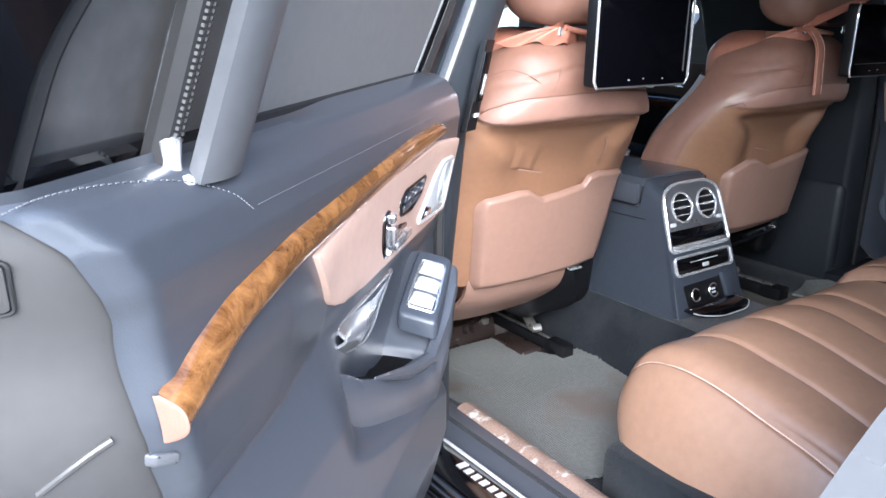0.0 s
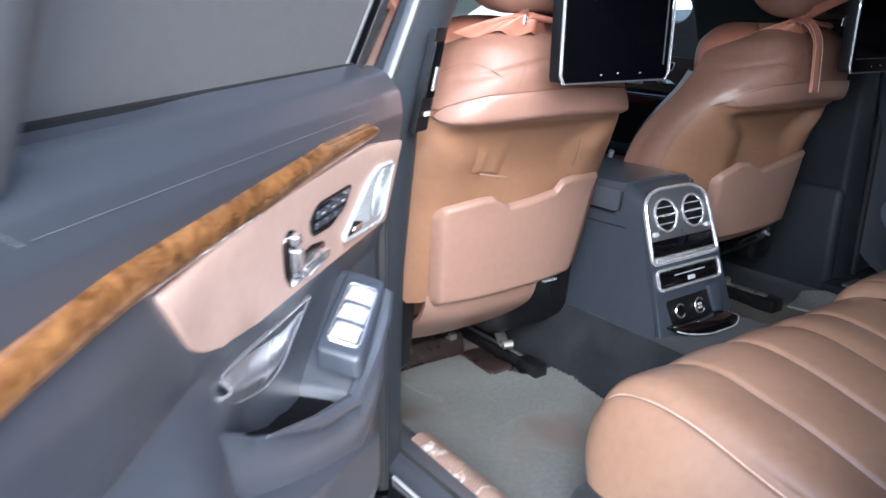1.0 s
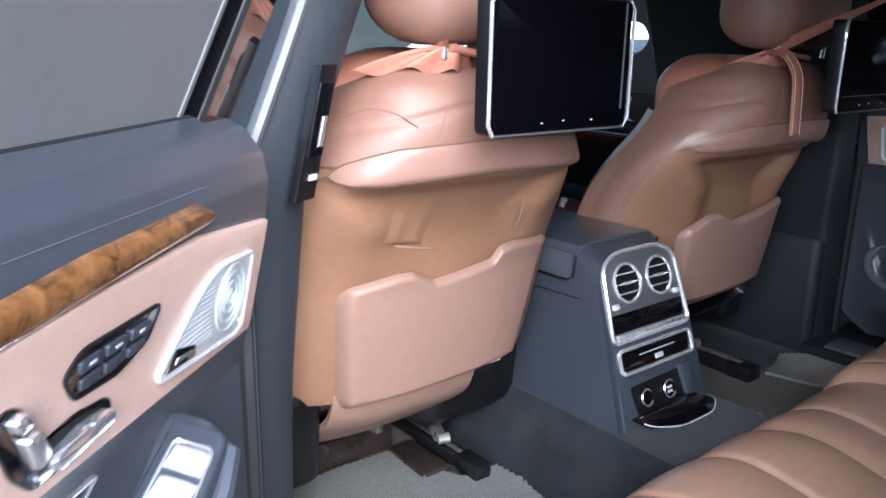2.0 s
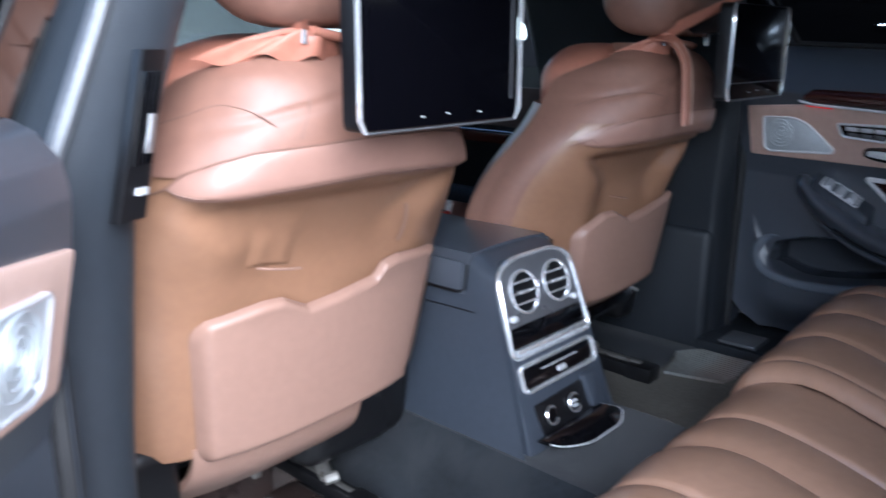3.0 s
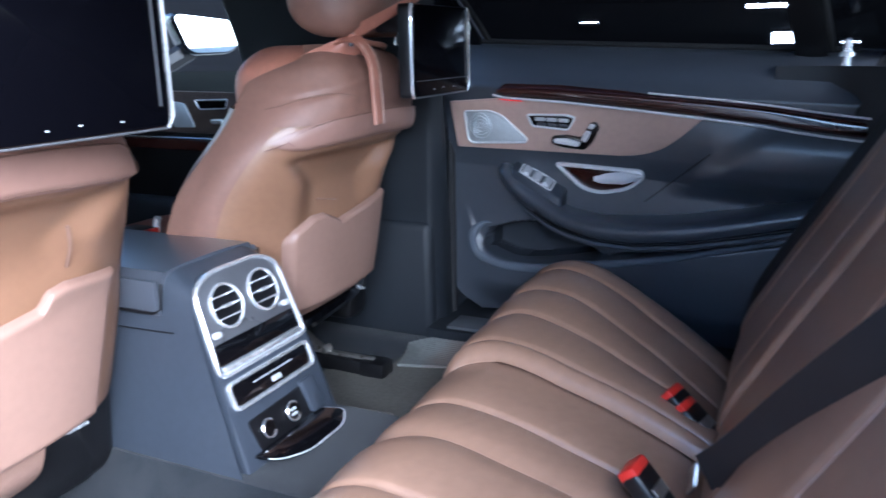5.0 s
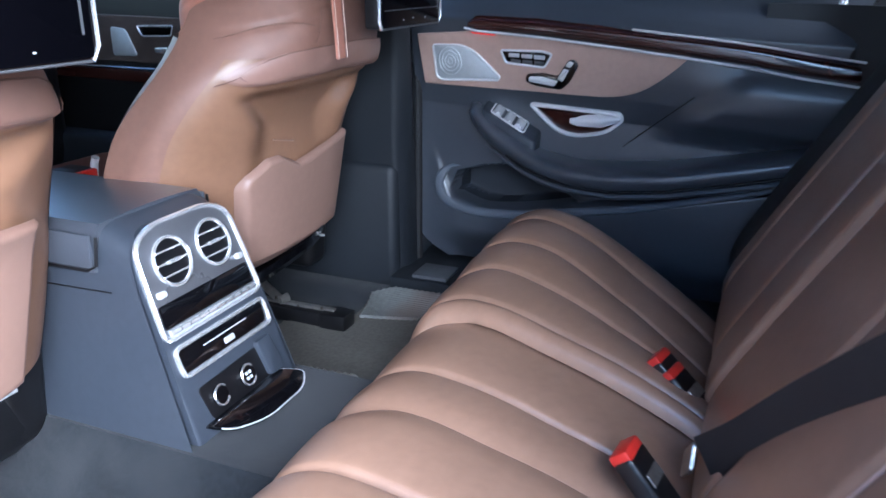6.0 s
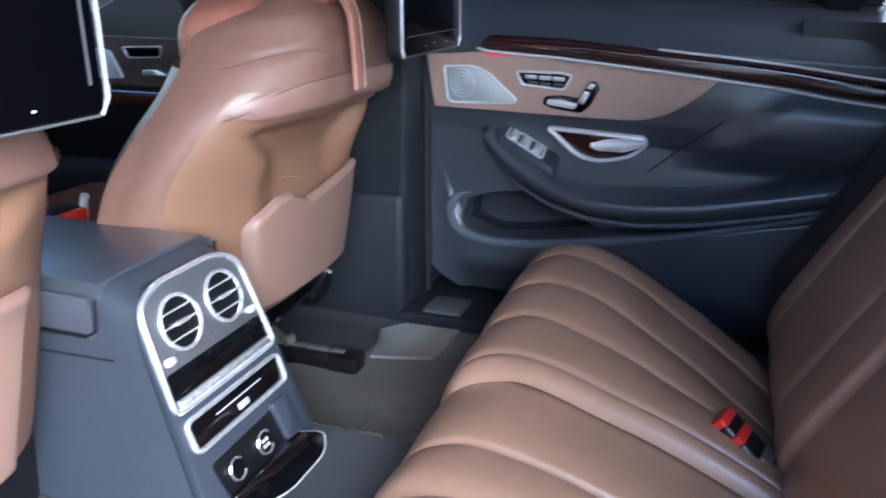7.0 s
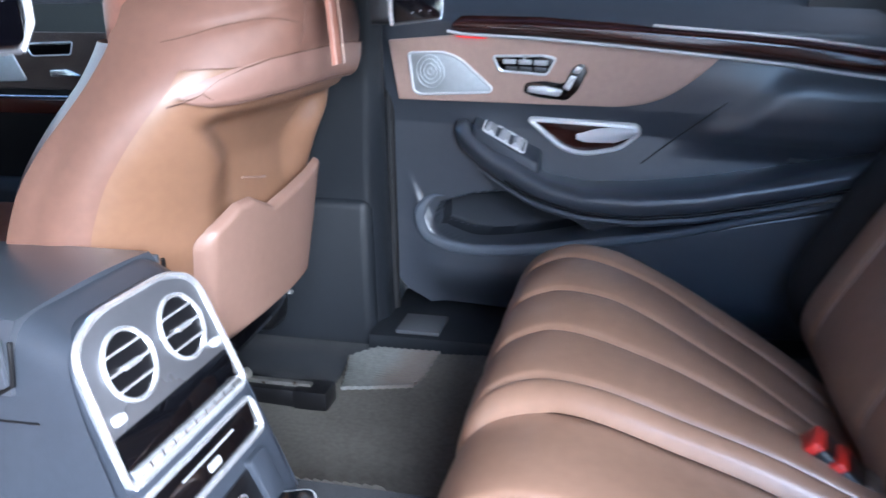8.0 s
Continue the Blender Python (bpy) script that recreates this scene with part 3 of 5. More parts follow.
def door(place, name, loc, label, near):
    d = thing(name, loc, label, "car door")

    def back(h):
        return door_rear(h) + (0 if near else 0.16 * (1 - smooth(h, 0.8, 0.95)) + 0.05)

    def skin_depth(s, h):
        x = door_base(s, h)
        if near:
            lead = 0.35 - 0.30 * smooth(0.715 - h, 0.0, 0.09)
            k = smooth(s, lead, lead + 0.15)
            x = x * (1 - k) + k * max(x, interp(h, [0.43, 0.50, 0.58, 0.66, 0.74, 0.79, 0.82], [-0.02, 0.015, 0.034, 0.033, 0.008, -0.018, -0.032]))
            return x - 0.014 * smooth(s, back(h) - 0.032, back(h) + 0.004) ** 2
        rim = interp(s, RIM_S, RIM_H)
        steep = (interp(s + 0.004, RIM_S, RIM_H) - interp(s - 0.004, RIM_S, RIM_H)) / 0.008
        bulge = smooth((rim - h) / math.sqrt(1 + steep * steep), -0.005, 0.012) * smooth(s, 0.0, 0.085)
        x = x * (1 - bulge) + bulge * (-0.018 + 0.035 * smooth(s, 0.1, 0.5) - 0.05 * smooth(0.52 - h, 0.0, 0.1))
        top = interp(s, POC_S, POC_TOP)
        inside = smooth(s, 0.06, 0.075) * (1 - smooth(s, 0.36, 0.40)) * smooth(top - h, -0.002, 0.010) * smooth(h - rim, -0.001, 0.012)
        x += interp(h, [0.958, 0.97, 0.985, 1.0, 1.012], [0.0, -0.014, -0.040, -0.070, -0.090])
        lead = 0.435 + 1.115 * (h - 0.742)
        x += 0.015 * smooth(s - lead, 0.0, 0.08) * smooth(h, 0.745, 0.81) * (1 - smooth(h, 0.83, 0.93))
        return x - 0.085 * inside

    def on_skin(s, h):
        return place(s, skin_depth(s, h) + 0.0005, h)

    def skin(u, v):
        h = 0.43 + 0.582 * v
        first = -0.012 if near else -0.020 + 0.07 * (1 - smooth(h, 0.42, 0.53)) ** 2
        s = first + (back(h) - first) * u
        return place(s, skin_depth(s, h), h)
    part("trim_panel", grid(skin, 220, 190), DARK_SOFT, d, "slate grey moulded door trim", 60)
    if not near:
        # dark sheet painting shade into the pocket, and the pocket's lighter rim
        def shade_sheet(u, v):
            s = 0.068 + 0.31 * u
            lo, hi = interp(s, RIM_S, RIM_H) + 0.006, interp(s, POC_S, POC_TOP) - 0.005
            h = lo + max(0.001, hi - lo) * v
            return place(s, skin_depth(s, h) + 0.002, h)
        part("pocket_lining", grid(shade_sheet, 40, 16), POCKET_SHADE, d, "dark sheet standing in for shade inside the door pocket", 70)
        rims = spline([(0.082, 0.648), (0.060, 0.645), (0.044, 0.630), (0.036, 0.605), (0.052, 0.572), (0.10, 0.556), (0.16, 0.556), (0.25, 0.570), (0.384, 0.604), (0.502, 0.634), (0.641, 0.676), (0.74, 0.708), (0.86, 0.745)], 120)

        def band_rim(u, v):
            i = min(119, int(round(u * 119)))
            p, q = rims[i], rims[i + 1]
            t = (q - p).normalized()
            wide = 0.0105 * min(1, 0.05 + 5 * u) * (1 - 0.35 * smooth(p.x, 0.2, 0.6))
            o = (2 * v - 1) * wide
            return place(p.x - t.y * o, -0.038 + 0.018 * smooth(u, 0.0, 0.22) + 0.038 * smooth(p.x, 0.1, 0.5) + 0.006 * (1 - (2 * v - 1) ** 4) , p.y + t.x * o)
        part("pocket_rim", grid(band_rim, 119, 8), RIM, d, "lighter rim of the door pocket", 60)
    # wood strip
    ws = [0.108, 0.113, 0.125, 0.25, 0.4, 0.55, 0.65, 0.70, 0.742, 0.86]
    wl = [0.943, 0.9395, 0.9385, 0.930, 0.917, 0.906, 0.892, 0.878, 0.865, 0.853] if near else [0.943, 0.9395, 0.9385, 0.936, 0.928, 0.918, 0.910, 0.904, 0.900, 0.892]
    wh = [0.9555, 0.9595, 0.9612, 0.9590, 0.948, 0.938, 0.923, 0.909, 0.892, 0.880] if near else [0.9555, 0.9605, 0.9630, 0.9640, 0.9600, 0.954, 0.948, 0.943, 0.939, 0.930]

    def wood(u, v):
        s = 0.108 + (0.624 if near else 0.73) * u ** 1.3
        lo, hi = interp(s, ws, wl), interp(s, ws, wh)
        h = lo + (hi - lo) * v
        return place(s, door_base(s, h) + 0.012 * (1 - abs(2 * v - 1) ** 3) - 0.003, h)
    # far strip uses the burl with shade mixed into its colour
    part("wood_trim", grid(wood, 60, 12), WOOD if near else WOOD_SHADED, d, "glossy burl wood strip" if near else "glossy red-brown wood strip, darkened as in shade")
    if not near:
        # far door's chrome carries its highlight as a pale base colour
        part("chrome_strip", tube([place(s, door_base(s, 0.93) + 0.012, interp(s, ws, wl) - 0.002) for s in np.linspace(0.1, 0.85, 30)], 0.0027, 6), CHROME_LIT, d, "chrome strip in a whitened, lit colour")
        part("light_line", tube([place(s, door_base(s, 0.93) + 0.010, interp(s, ws, wl) - 0.0065) for s in np.linspace(0.115, 0.165, 10)], 0.0010, 6), GLOW_RED, d, "red ambient light line")
        part("upper_chrome_strip", tube([place(s, door_base(s, 0.95) + 0.008, interp(s, ws, wh) + 0.001) for s in np.linspace(0.43, 0.85, 16)], 0.0024, 6), CHROME_LIT, d, "upper strip in a whitened, lit colour")
        part("pad_crease", tube([on_skin(s, 0.742 + (s - 0.435) / 1.115) for s in np.linspace(0.425, 0.552, 18)], 0.0013, 6), BLACK_PLASTIC, d)
    else:
        def cap(u, v):
            q, lo, hi = 0.7315 + 0.0020 * u, interp(0.733, ws, wl), interp(0.733, ws, wh) - 0.0005
            h = lo + (hi - lo) * v
            return place(q, door_base(q, h) + (0.0135 * (1 - abs(2 * v - 1) ** 3) - 0.003) * (1 - u ** 4) - 0.006 * u ** 4, h)
        part("wood_end", grid(cap, 8, 12), LEATHER, d, "pale end piece of the wood strip")
        part("end_clip", plate(rounded([(0.722, 0.848), (0.735, 0.852), (0.736, 0.861), (0.723, 0.857)], 0.003), lambda a, b, c: place(a, skin_depth(min(a, 0.735), b) + c, b), -0.01, 0.004, 0.002), GREY_TRIM, d, "pale clip under the wood strip")
    # inlay
    ip = rounded([(-0.006, 0.922), (0.004, 0.820), (0.25, 0.826), *([(0.39, 0.826), (0.452, 0.836), (0.490, 0.875), (0.515, 0.906)] if near else [(0.40, 0.829), (0.455, 0.845), (0.505, 0.885), (0.538, 0.919)]), (0.4, 0.926), (0.25, 0.932), (0.12, 0.936)], [0.004, 0.004, 0, 0.03, 0.03, 0.03, 0.004, 0, 0, 0], 4)

    def on(s, h, c):
        return place(s, door_base(s, h) + c, h)
    part("inlay", plate(ip, on, -0.01, 0.006, 0.003, fine=0.025), INLAY, d, "smooth pinkish leather inlay")
    # speaker
    sp = rounded([(0.030, 0.902), (0.034, 0.838), (0.045, 0.832), (0.168, 0.842), (0.172, 0.849), (0.118, 0.897), (0.09, 0.906)], [0.006, 0.006, 0.006, 0.004, 0.004, 0.02, 0.01], 4)
    spk = part("speaker", plate(sp, on, 0.0, 0.009, 0.002), GRILLE, d, "perforated silver speaker grille")
    part("speaker_ring", tube([on(p[0], p[1], 0.008) for p in sp], 0.0026, 6, True), CHROME_LIT if not near else SATIN, spk)
    for k in range(4):
        r = 0.006 + 0.0075 * k
        part("swirl", tube([on(0.066 + r * 0.85 * math.cos(a), 0.872 + r * math.sin(a), 0.0095) for a in np.linspace(0, 6.283, 25)[:-1]], 0.0013, 5, True), GRILLE, spk)
    if near:
        for k in range(13):
            a0 = radians(150 + 6.5 * k)
            p0, p1 = (0.066 + 0.036 * -math.cos(a0), 0.872 + 0.036 * math.sin(a0)), (0.066 + (0.062 + 0.0033 * k) * -math.cos(a0), 0.872 + (0.036 + 0.0006 * k) * math.sin(a0))
            p1 = (min(p1[0], 0.155), max(p1[1], 0.848))
            part("vane", tube([on(p0[0], p0[1], 0.0092), on(p1[0], p1[1], 0.0092)], 0.0009, 5), GRILLE, spk)
        part("badge", plate(rounded([(0.12, 0.842), (0.165, 0.845), (0.15, 0.86), (0.12, 0.852)], 0.003), on, 0.007, 0.0105, 0.001), BLACK_GLOSS, spk, "small black badge plate")
        part("badge_bar", plate([(0.128, 0.8475), (0.152, 0.849), (0.15, 0.853), (0.128, 0.851)], on, 0.010, 0.0112, 0), CHROME, spk)
    # memory switches
    mp = rounded([(0.175, 0.903), (0.186, 0.879), (0.265, 0.876), (0.28, 0.903), (0.26, 0.907)] if not near else [(0.178, 0.905), (0.192, 0.884), (0.225, 0.874), (0.268, 0.876), (0.278, 0.893), (0.262, 0.905)], 0.006, 4)
    mem = part("memory_switch", plate(mp, on, 0.002, 0.008, 0.002), BLACK_GLOSS, d, "black switch plate with chrome surround")
    part("surround", tube([on(p[0], p[1], 0.008) for p in mp], 0.0024 if not near else 0.0014, 6, True), CHROME_LIT if not near else BLACK_PLASTIC, mem)
    for k in range(3):
        part("button", plate(rounded([(0.192 + 0.026 * k, 0.891), (0.214 + 0.026 * k, 0.891), (0.214 + 0.026 * k, 0.899), (0.192 + 0.026 * k, 0.899)], 0.002), on, 0.006, 0.0105, 0.001), DARK_PLASTIC if near else SATIN, mem)
        part("mark", plate([(0.200 + 0.026 * k, 0.894), (0.206 + 0.026 * k, 0.894), (0.206 + 0.026 * k, 0.896), (0.200 + 0.026 * k, 0.896)], on, 0.0095, 0.011, 0), SATIN, mem)
        part("lower_button", plate(rounded([(0.196 + 0.024 * k, 0.881), (0.216 + 0.024 * k, 0.880), (0.216 + 0.024 * k, 0.887), (0.196 + 0.024 * k, 0.888)], 0.002), on, 0.006, 0.010, 0.001), DARK_PLASTIC if near else BRUSHED, mem)
    # seat-shaped adjuster: cushion, back and head pieces
    adj = part("seat_adjuster", plate(rounded([(0.228, 0.861), (0.224, 0.845), (0.244, 0.838), (0.298, 0.834), (0.316, 0.852), (0.333, 0.886), (0.325, 0.897), (0.312, 0.895), (0.292, 0.862), (0.262, 0.866)], 0.007, 4), on, 0.002, 0.008, 0.002), BLACK_GLOSS, d, "chrome seat-shaped adjuster in a black recess")
    part("cushion_lever", plate(rounded([(0.234, 0.856), (0.234, 0.846), (0.286, 0.841), (0.292, 0.852), (0.262, 0.858)], 0.004), on, 0.007, 0.017, 0.003), CHROME if near else CHROME_LIT, adj)
    part("back_lever", plate(rounded([(0.292, 0.857), (0.302, 0.851), (0.314, 0.875), (0.304, 0.878)], 0.003), on, 0.007, 0.016, 0.003), CHROME if near else CHROME_LIT, adj)
    part("head_lever", plate(rounded([(0.307, 0.883), (0.317, 0.880), (0.323, 0.890), (0.314, 0.893)], 0.003), on, 0.007, 0.015, 0.002), CHROME if near else CHROME_LIT, adj)
    # inner handle: bowl, chrome rim and lever
    hp = [(0.232, 0.799), (0.415, 0.797), (0.420, 0.785), (0.390, 0.757), (0.33, 0.743), (0.290, 0.750)]
    hp = rounded([(p[0] - 0.014 * near, p[1]) for p in hp], [0.010, 0.010, 0.012, 0.03, 0.03, 0.03], 5)
    bowl = part("handle_bowl", plate(hp, on, -0.03, 0.0015, 0.001), WOOD_SHADED if not near else DARK_PLASTIC, d, "recessed bowl of the inner handle")
    part("handle_rim", tube([on(p[0], p[1], 0.001 if near else 0.003) for p in hp], 0.0026 if near else 0.0058, 8, True, 0.75), CHROME_LIT if not near else HANDLE, bowl, "chrome rim")

    s0 = 0.25 if near else 0.315

    def lever(u, v):
        s = s0 + (0.417 - s0) * u - 0.014 * near
        top = 0.795 - 0.001 * u
        low = interp(s, [0.25, 0.285, 0.33, 0.38, 0.42], [0.782, 0.757, 0.750, 0.760, 0.783])
        if not near:
            low += 0.016 * (1 - u)
        h = low + (top - low) * v
        return on(s, h, 0.004 + 0.012 * math.sin(math.pi * v) * (0.3 + 0.7 * u) - 0.01 * (1 - u) * v)
    part("handle_lever", solid(grid(lever, 16, 10), 0.003), HANDLE if near else CHROME_LIT, bowl, "bright silver pull lever")
    # armrest
    a_s = [0.108, 0.12, 0.154, 0.18, 0.206, 0.24, 0.273, 0.333, 0.421, 0.52, 0.629, 0.74, 0.86]
    a_t = [0.786, 0.790, 0.764, 0.748, 0.737, 0.720, 0.707, 0.699, 0.702, 0.717, 0.742, 0.770, 0.80]
    a_l = [0.760, 0.745, 0.718, 0.703, 0.690, 0.675, 0.666, 0.656, 0.657, 0.673, 0.700, 0.730, 0.76]
    a_w = [0.006, 0.018, 0.027, 0.030, 0.033, 0.037, 0.042, 0.049, 0.053, 0.055, 0.055, 0.05, 0.05]
    if near:
        a_t = [0.786, 0.790, 0.764, 0.748, 0.730, 0.704, 0.704, 0.720, 0.756, 0.795, 0.815, 0.83, 0.84]
        a_l = [0.760, 0.735, 0.700, 0.670, 0.645, 0.620, 0.600, 0.595, 0.60, 0.62, 0.65, 0.68, 0.70]
        a_w = [0.006, 0.032, 0.050, 0.055, 0.056, 0.053, 0.047, 0.037, 0.016, -0.010, -0.03, -0.05, -0.06]
    else:
        a_w = [0.010, 0.026, 0.038, 0.043, 0.048, 0.055, 0.063, 0.074, 0.080, 0.082, 0.080, 0.074, 0.070]
        a_l = [q - 0.006 for q in a_l]

    def arm(u, v):
        s = 0.108 + (0.632 if near else 0.75) * u
        t, l, w = interp(s, a_s, a_t), interp(s, a_s, a_l), interp(s, a_s, a_w)
        dip = (0.085 if near else 0.004) * smooth(s, 0.240, 0.248) * (1 - smooth(s, 0.33, 0.42))
        q = spline([(-0.045, t - dip), (w * 0.3 - 0.03, t + 0.002 - dip), (w - 0.03, t - 0.004), (w - 0.018, t * 0.6 + l * 0.4), (w - 0.032, l + 0.006), (-0.02, l), (-0.05, l)], 18)[int(round(v * 18))]
        return place(s, q[0], q[1])
    part("armrest", grid(arm, 110, 18), DARK_SOFT, d, "soft slate armrest sweeping up to the switches", 60)

    def hollow(u, v):
        s = 0.225 + 0.185 * u
        t, w = interp(s, a_s, a_t), interp(s, a_s, a_w)
        edge = w - 0.033
        return place(s, edge - (edge + 0.046) * (1 - v) * (1 - 0.92 * u ** 1.5), t - 0.008 * (1 - u ** 2) - 0.001)
    if near:
        # black sheet in place of the shadow under the switch block
        part("grab_shade", grid(hollow, 20, 8), HOLLOW_SHADE, d, "black sheet standing in for shadow behind the grab handle", 70)
    part("armrest_crease", tube([place(s, interp(s, a_s, a_w) - (0.03 if near else 0.022), interp(s, a_s, a_l) + 0.012) for s in np.linspace(0.2, 0.74 if near else 0.85, 30)], 0.0018, 6), BLACK_PLASTIC, d)
    if not near:
        part("armrest_lip", tube([place(q, interp(q, a_s, a_w) * 0.8 - 0.028, interp(q, a_s, a_l) - 0.004) for q in np.linspace(0.15, 0.85, 50)], lambda t: 0.0085 * min(1, 0.25 + 4 * t), 8, flat=0.8), DARK_SOFT, d, "narrow lip under the armrest")

    def sw(a, b, c):
        """On the armrest's head: a along it, b across, c up."""
        s = 0.148 + a
        if near:
            return place(s, 0.85 * b + 0.022, 0.794 - 0.47 * a - 0.2 * (0.85 * b + 0.043) + c)
        return place(s, b, 0.784 - 0.47 * a - 0.35 * (b + 0.018) + c)
    blk = part("window_switch", plate(rounded([(-0.008, -0.047), (0.094 if near else 0.108, -0.047), (0.094 if near else 0.108, 0.011), (-0.008, 0.005)], 0.010, 4), sw, -0.016 if near else -0.030, 0.005, 0.005, seg=3), DARK_PLASTIC, d, "raised switch block on the armrest")
    part("switch_frame", tube([sw(p[0], p[1], 0.006) for p in rounded([(0.010, -0.036), (0.082, -0.036), (0.082, 0.004), (0.010, 0.0)], 0.006, 3)], 0.0018, 6, True), CHROME if near else CHROME_LIT, blk)
    for a in (0.013, 0.0365, 0.060):
        part("button", solid(grid(lambda u, v, a=a: sw(a + 0.019 * u, -0.033 + 0.033 * v, 0.006 + 0.006 * math.sin(math.pi * min(1, u * 1.15)) ** 0.7 * (1 - (2 * v - 1) ** 6) + 0.003 * u), 10, 10), 0.003), BUTTON, blk, "silver window button")
    ridge = [] if not near else [(0.140, -0.020), (0.135, 0.005), (0.142, 0.026), (0.165, 0.030), (0.20, 0.031), (0.25, 0.026), (0.32, 0.016), (0.40, 0.008)]
    if near:
        part("grab_rim", tube([place(s, q, interp(s, a_s, a_t) + 0.002 * (s < 0.25)) for s, q in ridge], lambda t: 0.0085 * min(1, 0.15 + 5 * (1 - t)), 8), DARK_SOFT, d, "raised rim round the grab handle")
    # edges and shell
    part("edge_seal", tube([place(back(h) + 0.004, skin_depth(back(h), h) - 0.010, h) for h in np.linspace(0.43, 1.0, 24)], 0.004, 8), SHUT if near else RUBBER, d)
    part("front_seal", tube([place(-0.018, -0.03, h) for h in np.linspace(0.42, 0.99, 12)], 0.010, 8), RUBBER, d)

    def shell(u, v):
        h = 0.40 + 0.60 * v
        s = -0.03 + (back(h) + 0.13) * u
        return place(s, -0.06 - 0.13 * math.sin(math.pi * min(1, max(0, (h - 0.2) / 0.95))), h)
    part("outer_skin", solid(grid(shell, 24, 16), 0.008), PAINT, d, "silver painted door skin")

    def shut(u, v):
        h = 0.42 + 0.59 * u
        s0 = back(h)
        return place(s0 - 0.004 + 0.10 * v, skin_depth(s0, h) - 0.001 - 0.16 * v ** 1.6, h)
    part("shut_face", grid(shut, 30, 14), SHUT if near else BLACK_PLASTIC, d, "warm grey painted rear edge of the door")
    if near:
        def shut_at(s, h, c=0.0):
            v = max(0.0, (s - back(h) + 0.004) / 0.10)
            return place(s + c * 0.75, skin_depth(back(h), h) - 0.001 - 0.16 * v ** 1.6 + c * 0.66, h)
        part("cover_cap", plate(rounded([(0.781, 0.957), (0.815, 0.955), (0.815, 0.985), (0.787, 0.982)], 0.003), shut_at, -0.002, 0.0025, 0.001), SHUT, d, "square cover cap on the door edge")
        part("cap_gap", tube([shut_at(p[0], p[1], 0.001) for p in rounded([(0.780, 0.956), (0.815, 0.954), (0.815, 0.986), (0.786, 0.983)], 0.003)], 0.0012, 6, True), RUBBER, d)
        part("pressed_rib", tube([shut_at(p[0], p[1], 0.0005) for p in spline([(0.771, 0.853), (0.766, 0.864), (0.759, 0.873), (0.752, 0.878)], 14)], 0.0022, 8), SHUT, d)
    part("front_face", grid(lambda u, v: place(-0.014 - 0.012 * v, -0.02 - 0.13 * v, 0.42 + 0.58 * u), 12, 4), DARK_PLASTIC, d)
    # belt, window frame and panes
    part("belt_seal", tube([place(s, -0.05 if near else -0.112, 1.008) for s in np.linspace(-0.005, 0.80, 20)], 0.006 if near else 0.008, 8), RUBBER, d)

    def up(s, h):
        """Onto the leaning window."""
        return place(s, -0.058 + 0.30 * (h - 1.005) if near else -0.118 + 0.80 * (h - 1.005), h)
    part("front_post", solid(grid(lambda u, v: up(0.035 - 0.05 * u - 0.12 * v, 1.0 + 0.30 * v), 4, 8), 0.02), BLACK_GLOSS, d, "gloss black front window post")
    part("front_channel", tube([up(0.048 - 0.12 * v, 1.0 + 0.30 * v) for v in np.linspace(0, 1, 8)], 0.009, 8, flat=0.6), GREY_TRIM if near else RUBBER, d)
    part("top_rail", tube([up(s, 1.30 - 0.10 * smooth(s, 0.35, 0.82) * near) for s in np.linspace(-0.08, 0.82 if near else 1.0, 16)], 0.016 if near else 0.03, 8), GREY_TRIM, d)
    bar0, bar1 = (0.613, 0.656) if near else (0.695, 0.745)
    lean = 0.12 if near else 0.25

    def bar(q, v, out=0.0):
        return up(q - lean * 0.25 * v, 0.995 + 0.25 * v) + (INTO if near else Vector((-1, 0, 0))) * (out + 0.018 * near)
    part("division_bar", solid(grid(lambda u, v: bar(bar0 + (bar1 - bar0) * u, v, 0.016 + 0.010 * math.sin(math.pi * min(1, 0.1 + 0.8 * u)) ** 0.5), 10, 10), 0.012), GREY_TRIM if near else BLACK_PLASTIC, d, "flat bar dividing the window")
    part("division_seal", tube([bar(bar1 + 0.008, v, 0.004) for v in np.linspace(0, 1, 8)], 0.010, 8), RUBBER, d)
    if near:
        teeth = bmesh.new()
        for k in range(60):
            v = 0.04 + 0.9 * k / 60
            for o in (0.004, 0.0105):
                tube([bar(bar1 + o, v, 0.0135), bar(bar1 + o, v + 0.008, 0.0135)], 0.0017, 4, bm=teeth)
        part("seal_teeth", teeth, SHUT, d, "pale beaded edge of the rubber seal")
        part("belt_band", tube([up(q, 1.013) + INTO * 0.004 for q in np.linspace(0.655, 0.80, 14)], 0.0105, 10, flat=0.7), BLACK_GLOSS, d, "gloss black rubber along the quarter pane")
        edge = spline([(0.778, 0.995), (0.770, 1.04), (0.757, 1.08), (0.710, 1.14), (0.640, 1.215)], 16)
        # frame widened into a black plate in place of the dark surroundings
        part("rear_post", solid(grid(lambda u, v: up(edge[int(round(v * 16))][0] + 0.10 * u, edge[int(round(v * 16))][1] + 0.06 * u) + INTO * (0.006 - 0.02 * u), 6, 16), 0.012), BLACK_GLOSS, d, "black window frame, widened to stand in for dark surroundings")
        part("post_end", tube([up(0.790, 0.985), up(0.786, 1.03), up(0.776, 1.070)], lambda t: 0.013 - 0.005 * t, 8), SHUT, d, "pale painted foot of the window frame")
